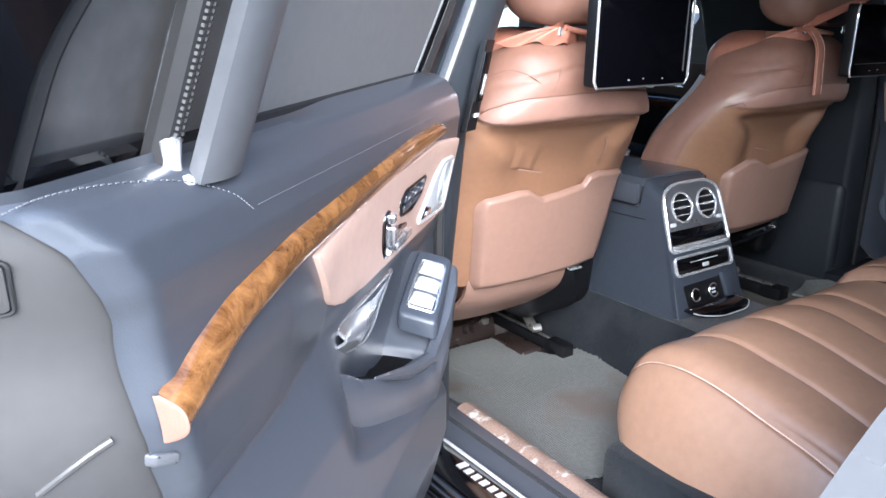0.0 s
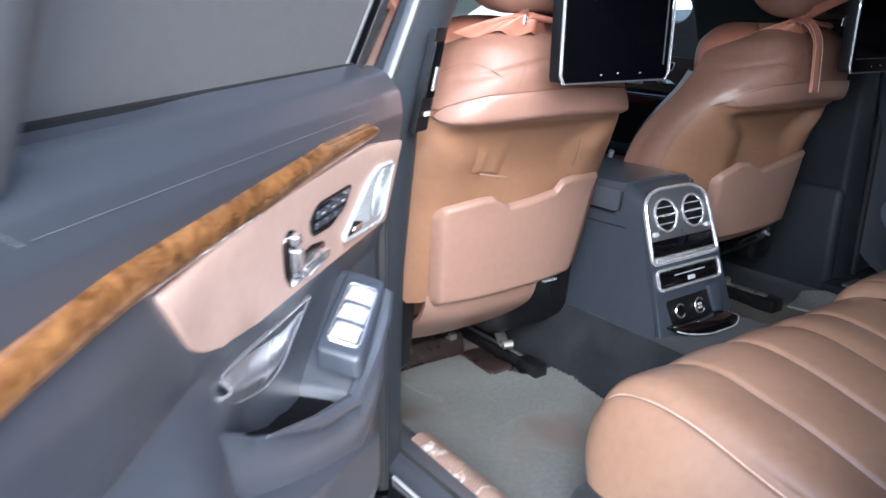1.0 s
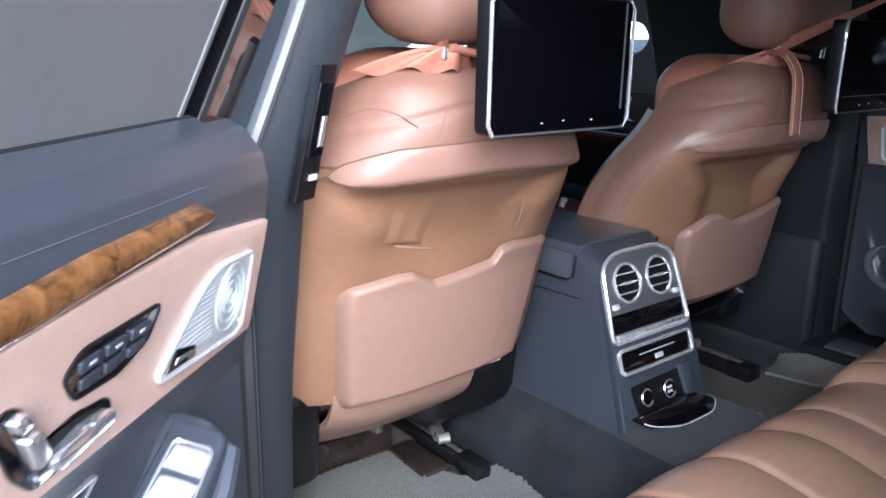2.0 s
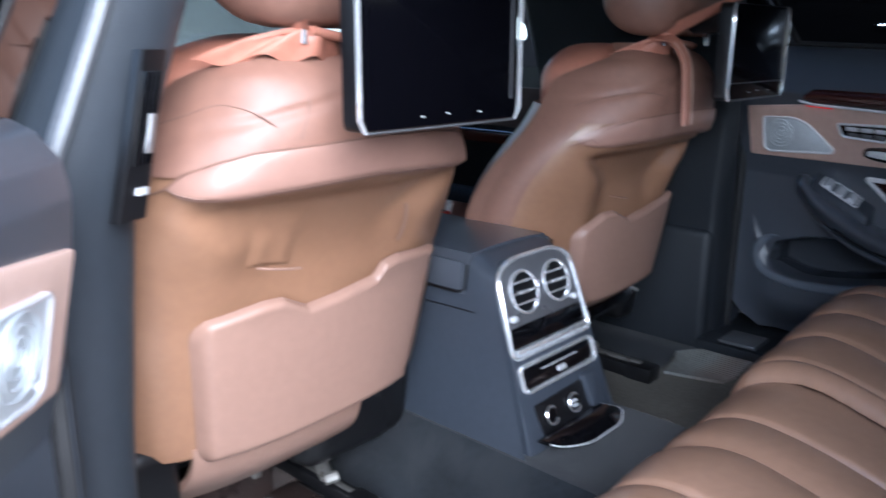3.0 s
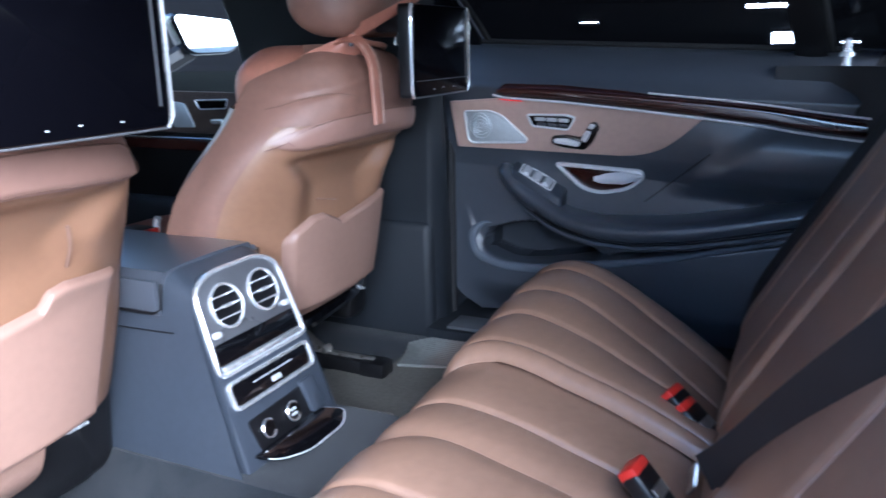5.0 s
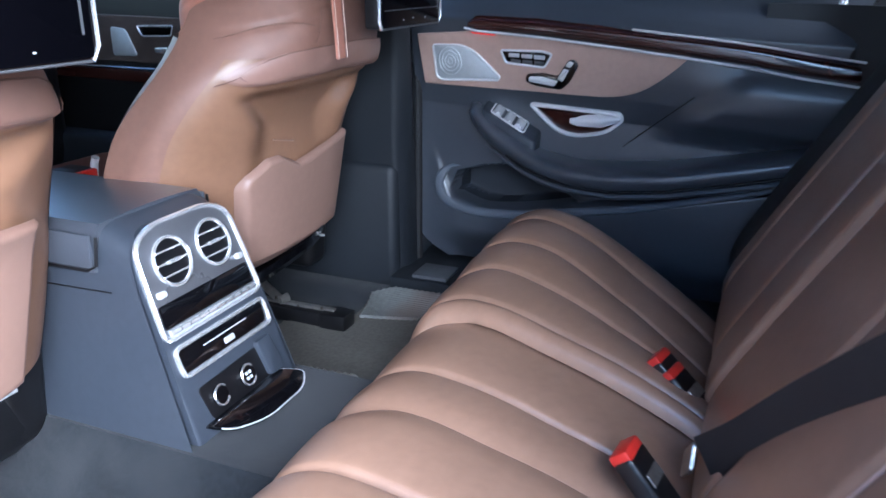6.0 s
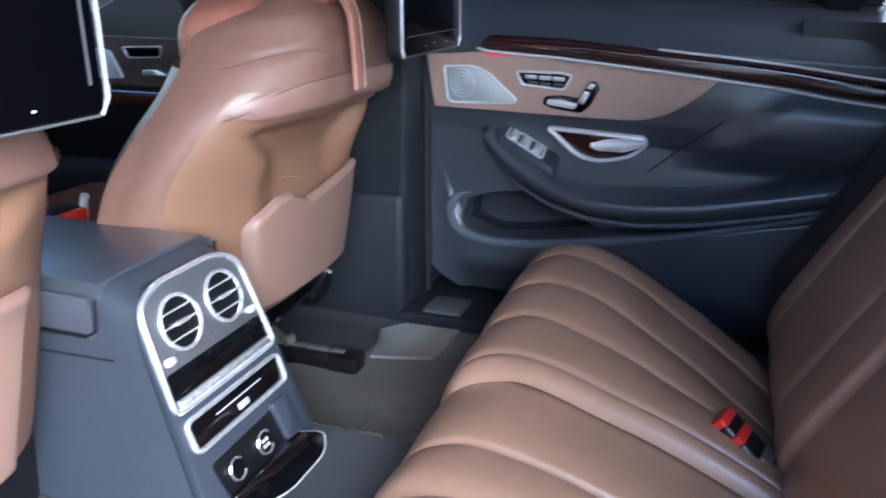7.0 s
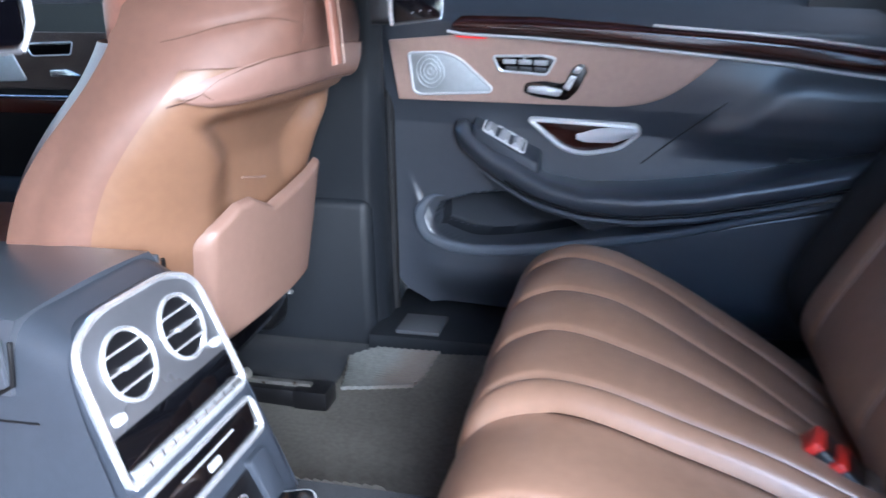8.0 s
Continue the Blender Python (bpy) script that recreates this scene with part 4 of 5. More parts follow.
        part("post_seal", tube([p + INTO * 0.008 - ALONG * 0.014 for p in spline([up(0.778, 1.0), up(0.770, 1.04), up(0.757, 1.08), up(0.710, 1.14), up(0.640, 1.215)], 16)], 0.007, 8), RUBBER, d)
    else:
        part("rear_post", tube([up(0.90 + 0.02 * math.sin(3 * v), 0.99 + 0.30 * v) for v in np.linspace(0, 1, 8)], 0.022, 8), BLACK_PLASTIC, d)
    part("window_glass", grid(lambda u, v: up(0.045 - 0.12 * v + (bar0 - 0.01 + (0.12 - lean * 0.29) * v) * u, 1.0 + 0.29 * v), 4, 4), GLASS_MID if near else GLASS_DARK, d, "grey tinted window pane", facing=INTO if near else (-1, 0, 0)).visible_shadow = not near
    part("quarter_glass", grid(lambda u, v: up(bar1 - 0.05 - lean * 0.2 * v + (0.250 + 0.01 * v) * u, 1.0 + (0.20 if near else 0.30) * v), 4, 4), QUARTER_FILM if near else GLASS_DARK, d, "small quarter pane", facing=INTO if near else (-1, 0, 0)).visible_shadow = not near
    if near:
        part("sunblind", grid(lambda u, v: up(0.052 - 0.12 * v + (bar0 - 0.02 + (0.12 - lean * 0.285) * v) * u, 1.0 + 0.285 * v) + INTO * 0.006, 4, 4), BLIND, d, "grey mesh sunblind drawn up over the window")
        part("blind_hook", tube([up(0.598, 1.000) + INTO * 0.036, up(0.598, 1.008) + INTO * 0.036], 0.0035, 8), SATIN, d)
    ks, kd, kh = (0.662, -0.028, 0.994) if near else (0.775, -0.034, 1.004)
    kn = part("lock_knob", tube([place(ks, kd, kh + q) for q in (0.0 if near else -0.03, 0.004, 0.010, 0.024, 0.027)], lambda t: (0.0075, 0.0072, 0.0068, 0.0078, 0.0058)[int(round(t * 4))], 14), CHROME, d, "chrome lock knob")
    part("knob_cup", tube([place(ks, kd + 0.002, kh + q) for q in (-0.004, 0.001, 0.004)], lambda t: (0.0125, 0.0118, 0.0085)[int(round(t * 2))], 16), SATIN, kn)
    # stitched seam along the belt
    beads = bmesh.new()
    for k in range(82):
        s = 0.10 + 0.0062 * k
        tube([place(s, door_base(s, 0.969) + 0.0006, 0.969), place(s + 0.0052, door_base(s, 0.969) + 0.0006, 0.969)], 0.0002, 4, bm=beads)
    for k in range(46):
        f = k / 46
        q = spline([(0.615, 0.968), (0.64, 0.985), (0.677, 0.998), (0.72, 1.004), (0.76, 1.006), (0.80, 1.004)], 46)
        tube([place(q[k][0], door_base(q[k][0], q[k][1]) + 0.001, q[k][1]), place(q[k][0] * 0.4 + q[k + 1][0] * 0.6, door_base(q[k][0], q[k][1]) + 0.001, q[k][1] * 0.4 + q[k + 1][1] * 0.6)], 0.0005, 4, bm=beads)
    if near:
        part("stitching", beads, STITCH, d, "pale stitched seam")
    else:
        beads.free()
    return d


def near_place(s, d, h):
    return HINGE + ALONG * s + INTO * d + Vector((0, 0, h))


def far_place(s, d, h):
    rise = 0.042 * smooth(h, 0.955, 1.005)
    return Vector((0.750 - d, -s - 0.003, h + 0.012 - 0.04 * s + rise))


door(near_place, "rear_door", (-0.95, -0.33, 0.4), "open rear car door with burl wood strip and pinkish leather inlay", True)
door(far_place, "rear_door", (0.78, -0.35, 0.4), "closed far rear car door with brown inlay and chrome handle", False)


# ---------------------------------------------------------------- front seats
SEAT_Z = [0.46, 0.50, 0.53, 0.56, 0.60, 0.70, 0.77, 0.82, 0.87, 0.92, 0.96, 1.0, 1.03, 1.05, 1.06]
SEAT_Y = [0.20, 0.16, 0.12, 0.085, 0.065, 0.05, 0.04, 0.02, -0.01, -0.045, -0.058, -0.06, -0.045, -0.015, 0.02]
SEAT_WZ = [0.46, 0.56, 0.65, 0.75, 0.83, 0.87, 0.90, 0.93, 0.96, 1.0, 1.03, 1.05, 1.06]
SEAT_W = [0.22, 0.25, 0.27, 0.285, 0.278, 0.262, 0.248, 0.228, 0.205, 0.178, 0.15, 0.115, 0.07]


def seat_y(z):
    return sum(interp(z + k, SEAT_Z, SEAT_Y) for k in (-0.012, -0.006, 0, 0.006, 0.012)) / 5


def seat_w(z):
    return sum(interp(z + k, SEAT_WZ, SEAT_W) for k in (-0.024, -0.012, 0, 0.012, 0.024)) / 5


def seat_point(cx, a, z, off=0.0):
    """On the seat back: a metres across from the middle, at height z, off metres proud."""
    w = seat_w(z)
    t = min(1.0, abs(a) / w)
    y = seat_y(z) + 0.17 * (1 - (1 - t ** 2.6) ** (1 / 2.6))
    return Vector((cx + a, y - off, z))


def seat_on(cx, a, z, off):
    """On the seat back like seat_point, off metres along the outward direction."""
    w = seat_w(z)
    return seat_arc(cx, math.copysign(math.asin(min(0.999, abs(a) / w) ** 1.3) * 2 / math.pi, a), z, off)


def seat_arc(cx, u, z, off=0.0):
    """The same by an angle: u from -1 to 1 sweeps from one flank to the other."""
    w, th = seat_w(z), u * math.pi / 2
    a = w * math.copysign(abs(math.sin(th)) ** (2 / 2.6), th)
    y = seat_y(z) + 0.17 * (1 - abs(math.cos(th)) ** (2 / 2.6))
    return Vector((cx + a + math.copysign(off * abs(math.sin(th)), th), y - off * abs(math.cos(th)), z))


def front_seat(cx, loc, label, top_edge, right_edge, near):
    st = thing("car_seat", loc, label, "car seat", "front seats")

    drop = 0.0 if near else -0.025

    def scoop(a, z):
        z -= drop
        wide = 0.105 + 0.06 * smooth(z, 0.84, 0.91)
        s = -(0.030 if near else 0.042) * smooth(z, 0.72, 0.87) * (1 - smooth(z, 0.892, 0.918)) * (1 - smooth(abs(a), wide - 0.035, wide + 0.055))
        return s

    def lower(u, v):
        z = 0.60 + 0.335 * v
        p = seat_arc(cx, (2 * u - 1) * 0.74, z)
        p.y -= scoop(p.x - cx, z) - 0.004
        return p
    part("back_panel", grid(lower, 80, 60), LEATHER_TAN, st, "smooth tan leather back panel", 60)
    for k in (-1, 1):
        base = 0.622 if near and k < 0 else 0.50
        part("side_bolster", grid(lambda u, v: seat_arc(cx, k * (0.735 + 0.265 * u), base + (0.935 - base) * v, (0.007 * math.sin(math.pi * min(1, 0.12 + u)) ** 0.6 - 0.003) * (1 - smooth(v, 0.8, 1.0)) + 0.004 * smooth(v, 0.8, 1.0)), 14, 50), LEATHER, st, "outer leather bolster", 70)
    part("skirt", solid(grid(lambda u, v: seat_point(cx, -0.165 + (0.235 if near else 0.295) * u, (0.488 if near else 0.578) + (0.125 if near else 0.035) * v + (0.012 if near else 0.018) * u * (1 - v), -0.002 + 0.006 * math.sin(math.pi * v)), 30, 12), 0.01), LEATHER_POCKET, st, "lower edge of the back panel")

    def upper(u, v):
        z = 0.935 + 0.125 * (1 - (1 - v) ** 1.6)
        p = seat_arc(cx, 2 * u - 1, z, 0.004)
        a = abs(p.x - cx)
        seam = 0.004 * math.exp(-((z - 1.005 + 0.25 * max(0, a - 0.06)) / 0.004) ** 2) * (a > 0.03)
        p.y += seam
        sy = seat_y(z) - 0.004
        p.y = sy + (p.y - sy) * (1 - 0.72 * smooth(z, 0.995, 1.055))
        return p
    part("upper_cover", grid(upper, 80, 40), LEATHER, st, "rounded leather shoulder cover", 60)

    low = 0.0 if near else -0.015

    def collar_top(a):
        return low + interp(abs(a), [0, 0.05, 0.10, 0.14, 0.168, 0.19, 0.205], [0.964, 0.963, 0.960, 0.956, 0.948, 0.938, 0.925])

    def collar_low(a):
        return low + interp(abs(a), [0, 0.05, 0.112, 0.164, 0.184, 0.197, 0.205], [0.921, 0.919, 0.915, 0.911, 0.912, 0.916, 0.925])

    def band(u, v):
        k = 1.0 if near else 1.07
        a = 0.205 * math.sin(math.pi * (u - 0.5))
        z = collar_low(a) + (collar_top(a) - collar_low(a)) * v
        a *= k
        return seat_on(cx, a, z, 0.0042 + (0.0075 if near else 0.005) * (1 - v) ** 0.7 * min(1.0, v / 0.15) * smooth(0.205 * k - abs(a), 0.0, 0.04))
    part("collar", grid(band, 80, 14), LEATHER_BAND, st, "raised leather band round the back", 60)
    part("collar_seam", tube([seat_on(cx, 0.203 * math.sin(t), collar_low(0.203 * math.sin(t)) + 0.004, 0.0082 if near else 0.0065) for t in np.linspace(-1.5, 1.5, 60)], 0.0007, 5), SEAM, st)
    part("collar_fold", tube([seat_on(cx, a, collar_top(a) + 0.0006 - 0.45 * max(0, -a - 0.2), 0.0046) for a in np.linspace(-0.225, 0.19, 60)], 0.0010, 5), SEAM, st)
    fold = ([-0.20, -0.176, -0.156, -0.144, -0.132, -0.12], [0.972, 0.988, 0.999, 0.998, 0.991, 0.980]) if near else ([-0.20, -0.172, -0.145, -0.124, -0.10], [0.962, 0.976, 0.982, 0.982, 0.977])
    part("shoulder_seam", tube([seat_on(cx, p[0], p[1], 0.0040) for p in spline(list(zip(*fold)), 30)], 0.0008, 5), SEAM, st)
    part("crown_seam", tube([seat_on(cx, p[0], drop * 0.6 + p[1], 0.0040) for p in spline([(-0.150, 1.022), (-0.12, 1.034), (-0.095, 1.035), (-0.084, 1.022), (-0.092, 0.99), (-0.10, 0.968)], 24)], 0.0007, 5), SEAM, st)
    if near:
        part("grip_crease", tube([seat_point(cx, 0.112 - 0.018 * t, 0.815 + 0.055 * t, -0.012 + 0.006 * math.sin(3.14 * t)) for t in np.linspace(0, 1, 8)], 0.0018, 6), LEATHER_POCKET, st)

    def grip(u, v):
        a, z = -0.118 + 0.066 * u + 0.014 * v, 0.826 + drop - 0.010 * u + 0.062 * v
        p = seat_point(cx, a, z, 0)
        p.y += 0.0035 - scoop(a, z) - (0.001 + 0.005 * (1 - v)) * min(1, v / 0.06, 4 * u, 4 * (1 - u))
        return p
    if near:
        part("grip_panel", grid(grip, 20, 20), LEATHER_TAN, st, "shallow raised grip panel", 50)
    part("grip_crease", tube([seat_point(cx, -0.114 + 0.056 * t, 0.829 + drop - 0.011 * t, 0.004 + 0.004 * math.sin(3.14 * t)) for t in np.linspace(0, 1, 8)], 0.0015, 6), LEATHER_POCKET, st)

    # map pocket: a padded flap with a shaped upper edge
    def pocket(u, v):
        lo = 0.592 + 0.012 * u
        left, right = -0.160 - 0.014 * v + 0.014 * max(0.0, (v - 0.86) / 0.14) ** 2.5 + 0.010 * max(0.0, (0.14 - v) / 0.14) ** 2.5, (0.150 if near else 0.132) + right_edge * v
        a = left + (right - left) * u
        hi = interp(a, *top_edge)
        z = lo + (hi - lo) * v
        dist = min((a - left), (right - a), (z - lo), 1.2 * (hi - z))
        puff = 0.019 * (1 - (1 - min(1, dist / 0.014)) ** 2.2) + 0.006 * math.exp(-((hi - z) / 0.006) ** 2)
        return seat_point(cx, a, z, puff - 0.002)
    part("map_pocket", grid(pocket, 80, 60), LEATHER_POCKET, st, "padded map pocket with shaped upper edge", 60)

    # front upholstery seen past the back
    def front(u, v):
        z = 0.50 + 0.46 * v
        th, w = math.pi * u, seat_w(z) * (1 - 0.25 * math.sin(math.pi * u))
        a = w * math.copysign(abs(math.cos(th)) ** 0.6, math.cos(th))
        return Vector((cx + a, seat_y(z) + 0.165 + 0.10 * math.sin(th), z))
    part("front_cushion", grid(front, 40, 40), LEATHER_BAND, st, "front upholstery of the seat", 70)

    def pad(u, v):
        th, ph = 2 * math.pi * u, math.pi * v
        r = math.sin(ph) ** 0.55 if 0 < v < 1 else 0.0
        z = (0.985 if near else 0.978) - 0.078 * math.copysign(abs(math.cos(ph)) ** 0.7, math.cos(ph))
        a = (0.182 if near else 0.160) * r * math.copysign(abs(math.cos(th)) ** 0.6, math.cos(th))
        y = 0.075 * r * math.copysign(abs(math.sin(th)) ** 0.8, math.sin(th))
        fold = 0.004 * math.sin(34 * a + 3) * smooth(z, 1.0, 1.06)
        return Vector((cx + a, 0.115 + y + fold, z + fold))
    part("shoulder_pad", grid(pad, 64, 30, close_u=True), LEATHER_FRONT, st, "cognac leather shoulder pad", 70)
    part("seat_cushion", block(cx - 0.26, cx + 0.26, 0.22, 0.75, 0.50, 0.66, 0.05, 4), LEATHER_FRONT, st, "front seat cushion in shade")
    # headrest on two posts
    part("headrest", block(cx - 0.145, cx + 0.145, -0.085, 0.03, 1.066, 1.27, 0.05, 6, lambda x, y, z: (x, y - 0.05 * ((x - cx) / 0.15) ** 2 * -1 + 0.1 * (z - 1.1) ** 2, z - 0.012 * ((x - cx) / 0.15) ** 2 * -1)), LEATHER, st, "padded leather headrest")
    for k in (-0.08, 0.08):
        part("post", tube([(cx + k, -0.032, 1.056), (cx + k, -0.035, 1.10)], 0.0042, 10), CHROME, st, "chrome headrest post")
    # gathered strap round the posts
    def drape(u, v):
        knot = Vector((cx - 0.078 + 0.014 * u, -0.034, 1.070))
        foot = Vector((cx - (0.16 if near else 0.125) + (0.19 if near else 0.15) * u, 0.045 - 0.075 * math.sin(math.pi * u), 1.036 + 0.006 * math.sin(5 * u)))
        p = knot.lerp(foot, v)
        fold = 0.0045 * math.sin(26 * u + 1.5 * v) * (0.35 + 0.65 * v)
        return p + Vector((0, -0.006 * math.sin(math.pi * v) - fold, fold + 0.007 * math.sin(math.pi * v)))
    folds = solid(grid(drape, 48, 12), 0.004)
    tube(spline([(cx - 0.075, -0.036, 1.068), (cx - 0.02, -0.036, 1.060), (cx + 0.05, -0.02, 1.056), (cx + 0.10, 0.02, 1.048)], 16), 0.007, 8, flat=0.7, bm=folds)
    part("neck_strap", folds, LEATHER_FRONT, st, "gathered cognac leather strap", 70)
    # plastic side covers and frame under the back
    for k in (-1, 1):
        part("hinge_cover", block(cx + k * 0.205 - 0.034, cx + k * 0.205 + 0.04, 0.105 if near and k < 0 else 0.14, 0.36, 0.465, 0.622 if near and k < 0 else 0.605, 0.02, 3, lambda x, y, z: (x, y + 0.10 * (0.615 - z), z)), BLACK_PLASTIC, st, "black plastic hinge cover")
        y0 = 0.085 if k * cx < 0.3 and (near is False or k > 0) else 0.34
        y0, rx = (0.04, cx + 0.105) if k > 0 and not near else (0.10, cx + 0.115) if k > 0 else (y0, cx + k * 0.175)
        wr = 0.014 if near else 0.02
        rail = part("rail", block(rx - wr, rx + wr, y0, 0.85, 0.385, 0.415 if not near else 0.408, 0.004), BLACK_PLASTIC, st, "black seat rail")
        part("rail_slot", block(rx - 0.3 * wr, rx + 0.3 * wr, y0 + 0.02, 0.84, 0.4065 if near else 0.4135, 0.421 if not near else 0.411, 0.001, 1), STEEL, rail)
        part("rail_cap", block(rx - 1.15 * wr, rx + 1.15 * wr, y0 - 0.012, y0 + 0.045, 0.383, 0.417 if not near else 0.412, 0.004), BLACK_PLASTIC, rail)
        part("riser", block(cx + k * 0.175 - 0.012, cx + k * 0.175 + 0.012, 0.30, 0.62, 0.41, 0.51, 0.01), BLACK_PLASTIC, st)
    if not near:
        part("lower_bar", tube(spline([(cx - 0.17, 0.120, 0.545), (cx, 0.118, 0.553), (cx + 0.13, 0.128, 0.562), (cx + 0.20, 0.17, 0.570), (cx + 0.235, 0.22, 0.61)], 20), 0.026, 10, flat=0.7), BLACK_GLOSS, st, "gloss black cover along the lower edge")
        for a, z in ((0.125, 0.568), (0.140, 0.560)):
            part("bolt", tube([(cx + a, 0.118, z), (cx + a, 0.098, z)], 0.004, 8), BRIGHT, st)
    part("cross_tube", tube([(cx - 0.2, 0.33, 0.47), (cx + 0.2, 0.33, 0.47)], 0.014, 10), BLACK_PLASTIC, st)
    part("link_lever", tube([(cx + 0.145, 0.32, 0.485), (cx + 0.115, 0.23, 0.442), (cx + 0.097, 0.180, 0.424)], 0.012, 8, flat=0.5), STEEL, st, "pale steel link under the seat")
    part("link_bolt", tube([(cx + 0.090, 0.178, 0.426), (cx + 0.108, 0.170, 0.428)], 0.009, 10), STEEL, st)
    if near:
        part("cross_panel", block(cx - 0.18, cx + 0.06, 0.262, 0.315, 0.385, 0.432, 0.010, 2, lambda x, y, z: (x, y + 0.25 * (z - 0.40), z)), BROWN_PLASTIC, st, "brown plastic strip across the floor under the seat")
        for q in (-0.12, 0.03):
            part("strip_clip", block(cx + q - 0.007, cx + q + 0.007, 0.262, 0.275, 0.420, 0.434, 0.002), STEEL, st)
        part("rail_cover", block(cx + 0.036, cx + 0.096, 0.145, 0.26, 0.376, 0.393, 0.008, 3), BROWN_PLASTIC, st, "brown plastic cap beside the rail")
        part("lower_cover", block(cx + 0.035, cx + 0.235, 0.150, 0.40, 0.452, 0.585, 0.045, 4), BLACK_PLASTIC, st, "rounded black cover under the backrest")
        part("bright_clip", block(cx + 0.150, cx + 0.185, 0.132, 0.142, 0.562, 0.567, 0.001, 1), SATIN, st)
    part("base_pan", block(cx - 0.2, cx + 0.2, 0.30, 0.72, 0.455, 0.52, 0.02), BLACK_PLASTIC, st)
    if not near:
        # the far seat is a little slimmer on its door side
        for ob in st.children:
            if ob.name.split(".")[0] in ("back_panel", "side_bolster", "upper_cover", "map_pocket", "skirt", "front_cushion"):
                for q in ob.data.vertices:
                    a = q.co.x + loc[0] - cx
                    if a > 0:
                        q.co.x -= 0.085 * a
    return st


front_seat(-0.3635, (-0.3635, 0.3, 0.38), "near front seat in brown leather seen from behind", ([-0.176, -0.10, -0.075, -0.04, 0.0, 0.062, 0.070, 0.095, 0.19], [0.772, 0.786, 0.786, 0.768, 0.772, 0.782, 0.799, 0.804, 0.796]), 0.035, True)
front_seat(0.3635, (0.3635, 0.3, 0.38), "far front seat in brown leather seen from behind", ([-0.19, -0.15, -0.12, -0.09, -0.04, 0.137, 0.2], [0.740, 0.758, 0.774, 0.775, 0.754, 0.780, 0.784]), 0.016, False)

strap = thing("hanging_strap", (0.25, -0.08, 0.94), "flat cognac leather strap hanging down the far seat back", "strap")
sp = spline([(0.290, -0.005, 1.072), (0.268, -0.055, 1.066), (0.256, -0.086, 1.035), (0.252, -0.094, 0.985), (0.250, -0.098, 0.934)], 20)
part("band", solid(grid(lambda u, v: sp[int(round(v * 20))] + Vector((0.030 * (u - 0.5), 0.004 * (u - 0.5), 0.012 * (u - 0.5) * (1 - v))), 4, 20), 0.003), LEATHER_FRONT, strap)
for k in (-1, 1):
    part("seam", tube([p + Vector((0.012 * k, -0.0025, 0)) for p in sp[6:]], 0.0005, 5), THREAD, strap)


# ---------------------------------------------------------------- screens behind the headrests
def screen(cx, w, ys, zs, name_loc, label):
    s = thing("entertainment_screen", name_loc, label, "screen", "rear screens")

    def at(a, b, c):
        return Vector((cx + a, ys - c, zs + b))
    h = 0.145
    part("housing", plate(rounded([(-w, 0), (w, 0), (w, h), (-w, h)], 0.010, 4), at, -0.022, -0.001, 0.003), BLACK_PLASTIC, s)
    part("panel", plate(rounded([(-w + 0.005, 0.002), (w - 0.005, 0.002), (w - 0.005, h - 0.002), (-w + 0.005, h - 0.002)], 0.008, 4), at, -0.002, 0.003, 0.0015), SCREEN, s, "dark glossy display")
    for k in (-1, 1):
        pts = [at(k * (w - 0.006), 0.0, 0.0)] + [at(k * (w + 0.001), b, 0.001) for b in np.linspace(0.012, h - 0.012, 8)] + [at(k * (w - 0.006), h, 0.0)]
        part("side_strip", tube(pts, 0.0024, 8, flat=0.8), BRIGHT, s, "satin silver side strip")
    part("lower_edge", tube([at(a, 0.0, 0.001) for a in np.linspace(-w + 0.008, w - 0.008, 8)], 0.0013, 6), BRUSHED, s)
    if cx > 0:
        part("display_line", plate([(-w + 0.012, 0.0255), (w - 0.012, 0.0255), (w - 0.012, 0.0265), (-w + 0.012, 0.0265)], at, 0.002, 0.0033, 0), BRUSHED, s)
    part("inner_line", plate([(w - 0.017, 0.022), (w - 0.0145, 0.022), (w - 0.0145, h - 0.004), (w - 0.017, h - 0.004)], at, 0.002, 0.0036, 0), BRUSHED, s)
    for a, z in ((-0.002, 0.0125), (-0.036, 0.011), (0.045, 0.0115)):
        part("key_mark", plate(rounded([(a - 0.0016, z - 0.0008), (a + 0.0016, z - 0.0008), (a + 0.0016, z + 0.0008), (a - 0.0016, z + 0.0008)], 0.0008, 2), at, 0.002, 0.0036, 0), SATIN, s)
    part("bracket", block(cx - 0.035, cx + 0.035, ys + 0.018, -0.045, 1.075, 1.11, 0.01), BLACK_PLASTIC, s)
    return s


screen(-0.362, 0.111, -0.143, 0.980, (-0.362, -0.14, 0.97), "dark screen with silver sides behind the near headrest")
screen(0.368, 0.112, -0.156, 0.974, (0.368, -0.15, 0.97), "dark screen with silver sides behind the far headrest")


# ---------------------------------------------------------------- centre console
CX = -0.004
con = thing("centre_console", (CX, 0.1, 0.44), "slate grey rear centre console with chrome framed vents", "console")


def face(a, b, c):
    """a across, b down the sloping face, c out of it."""
    return Vector((CX + a, 0.012 - 0.339 * b - 0.941 * c, 0.750 - 0.941 * b + 0.339 * c))


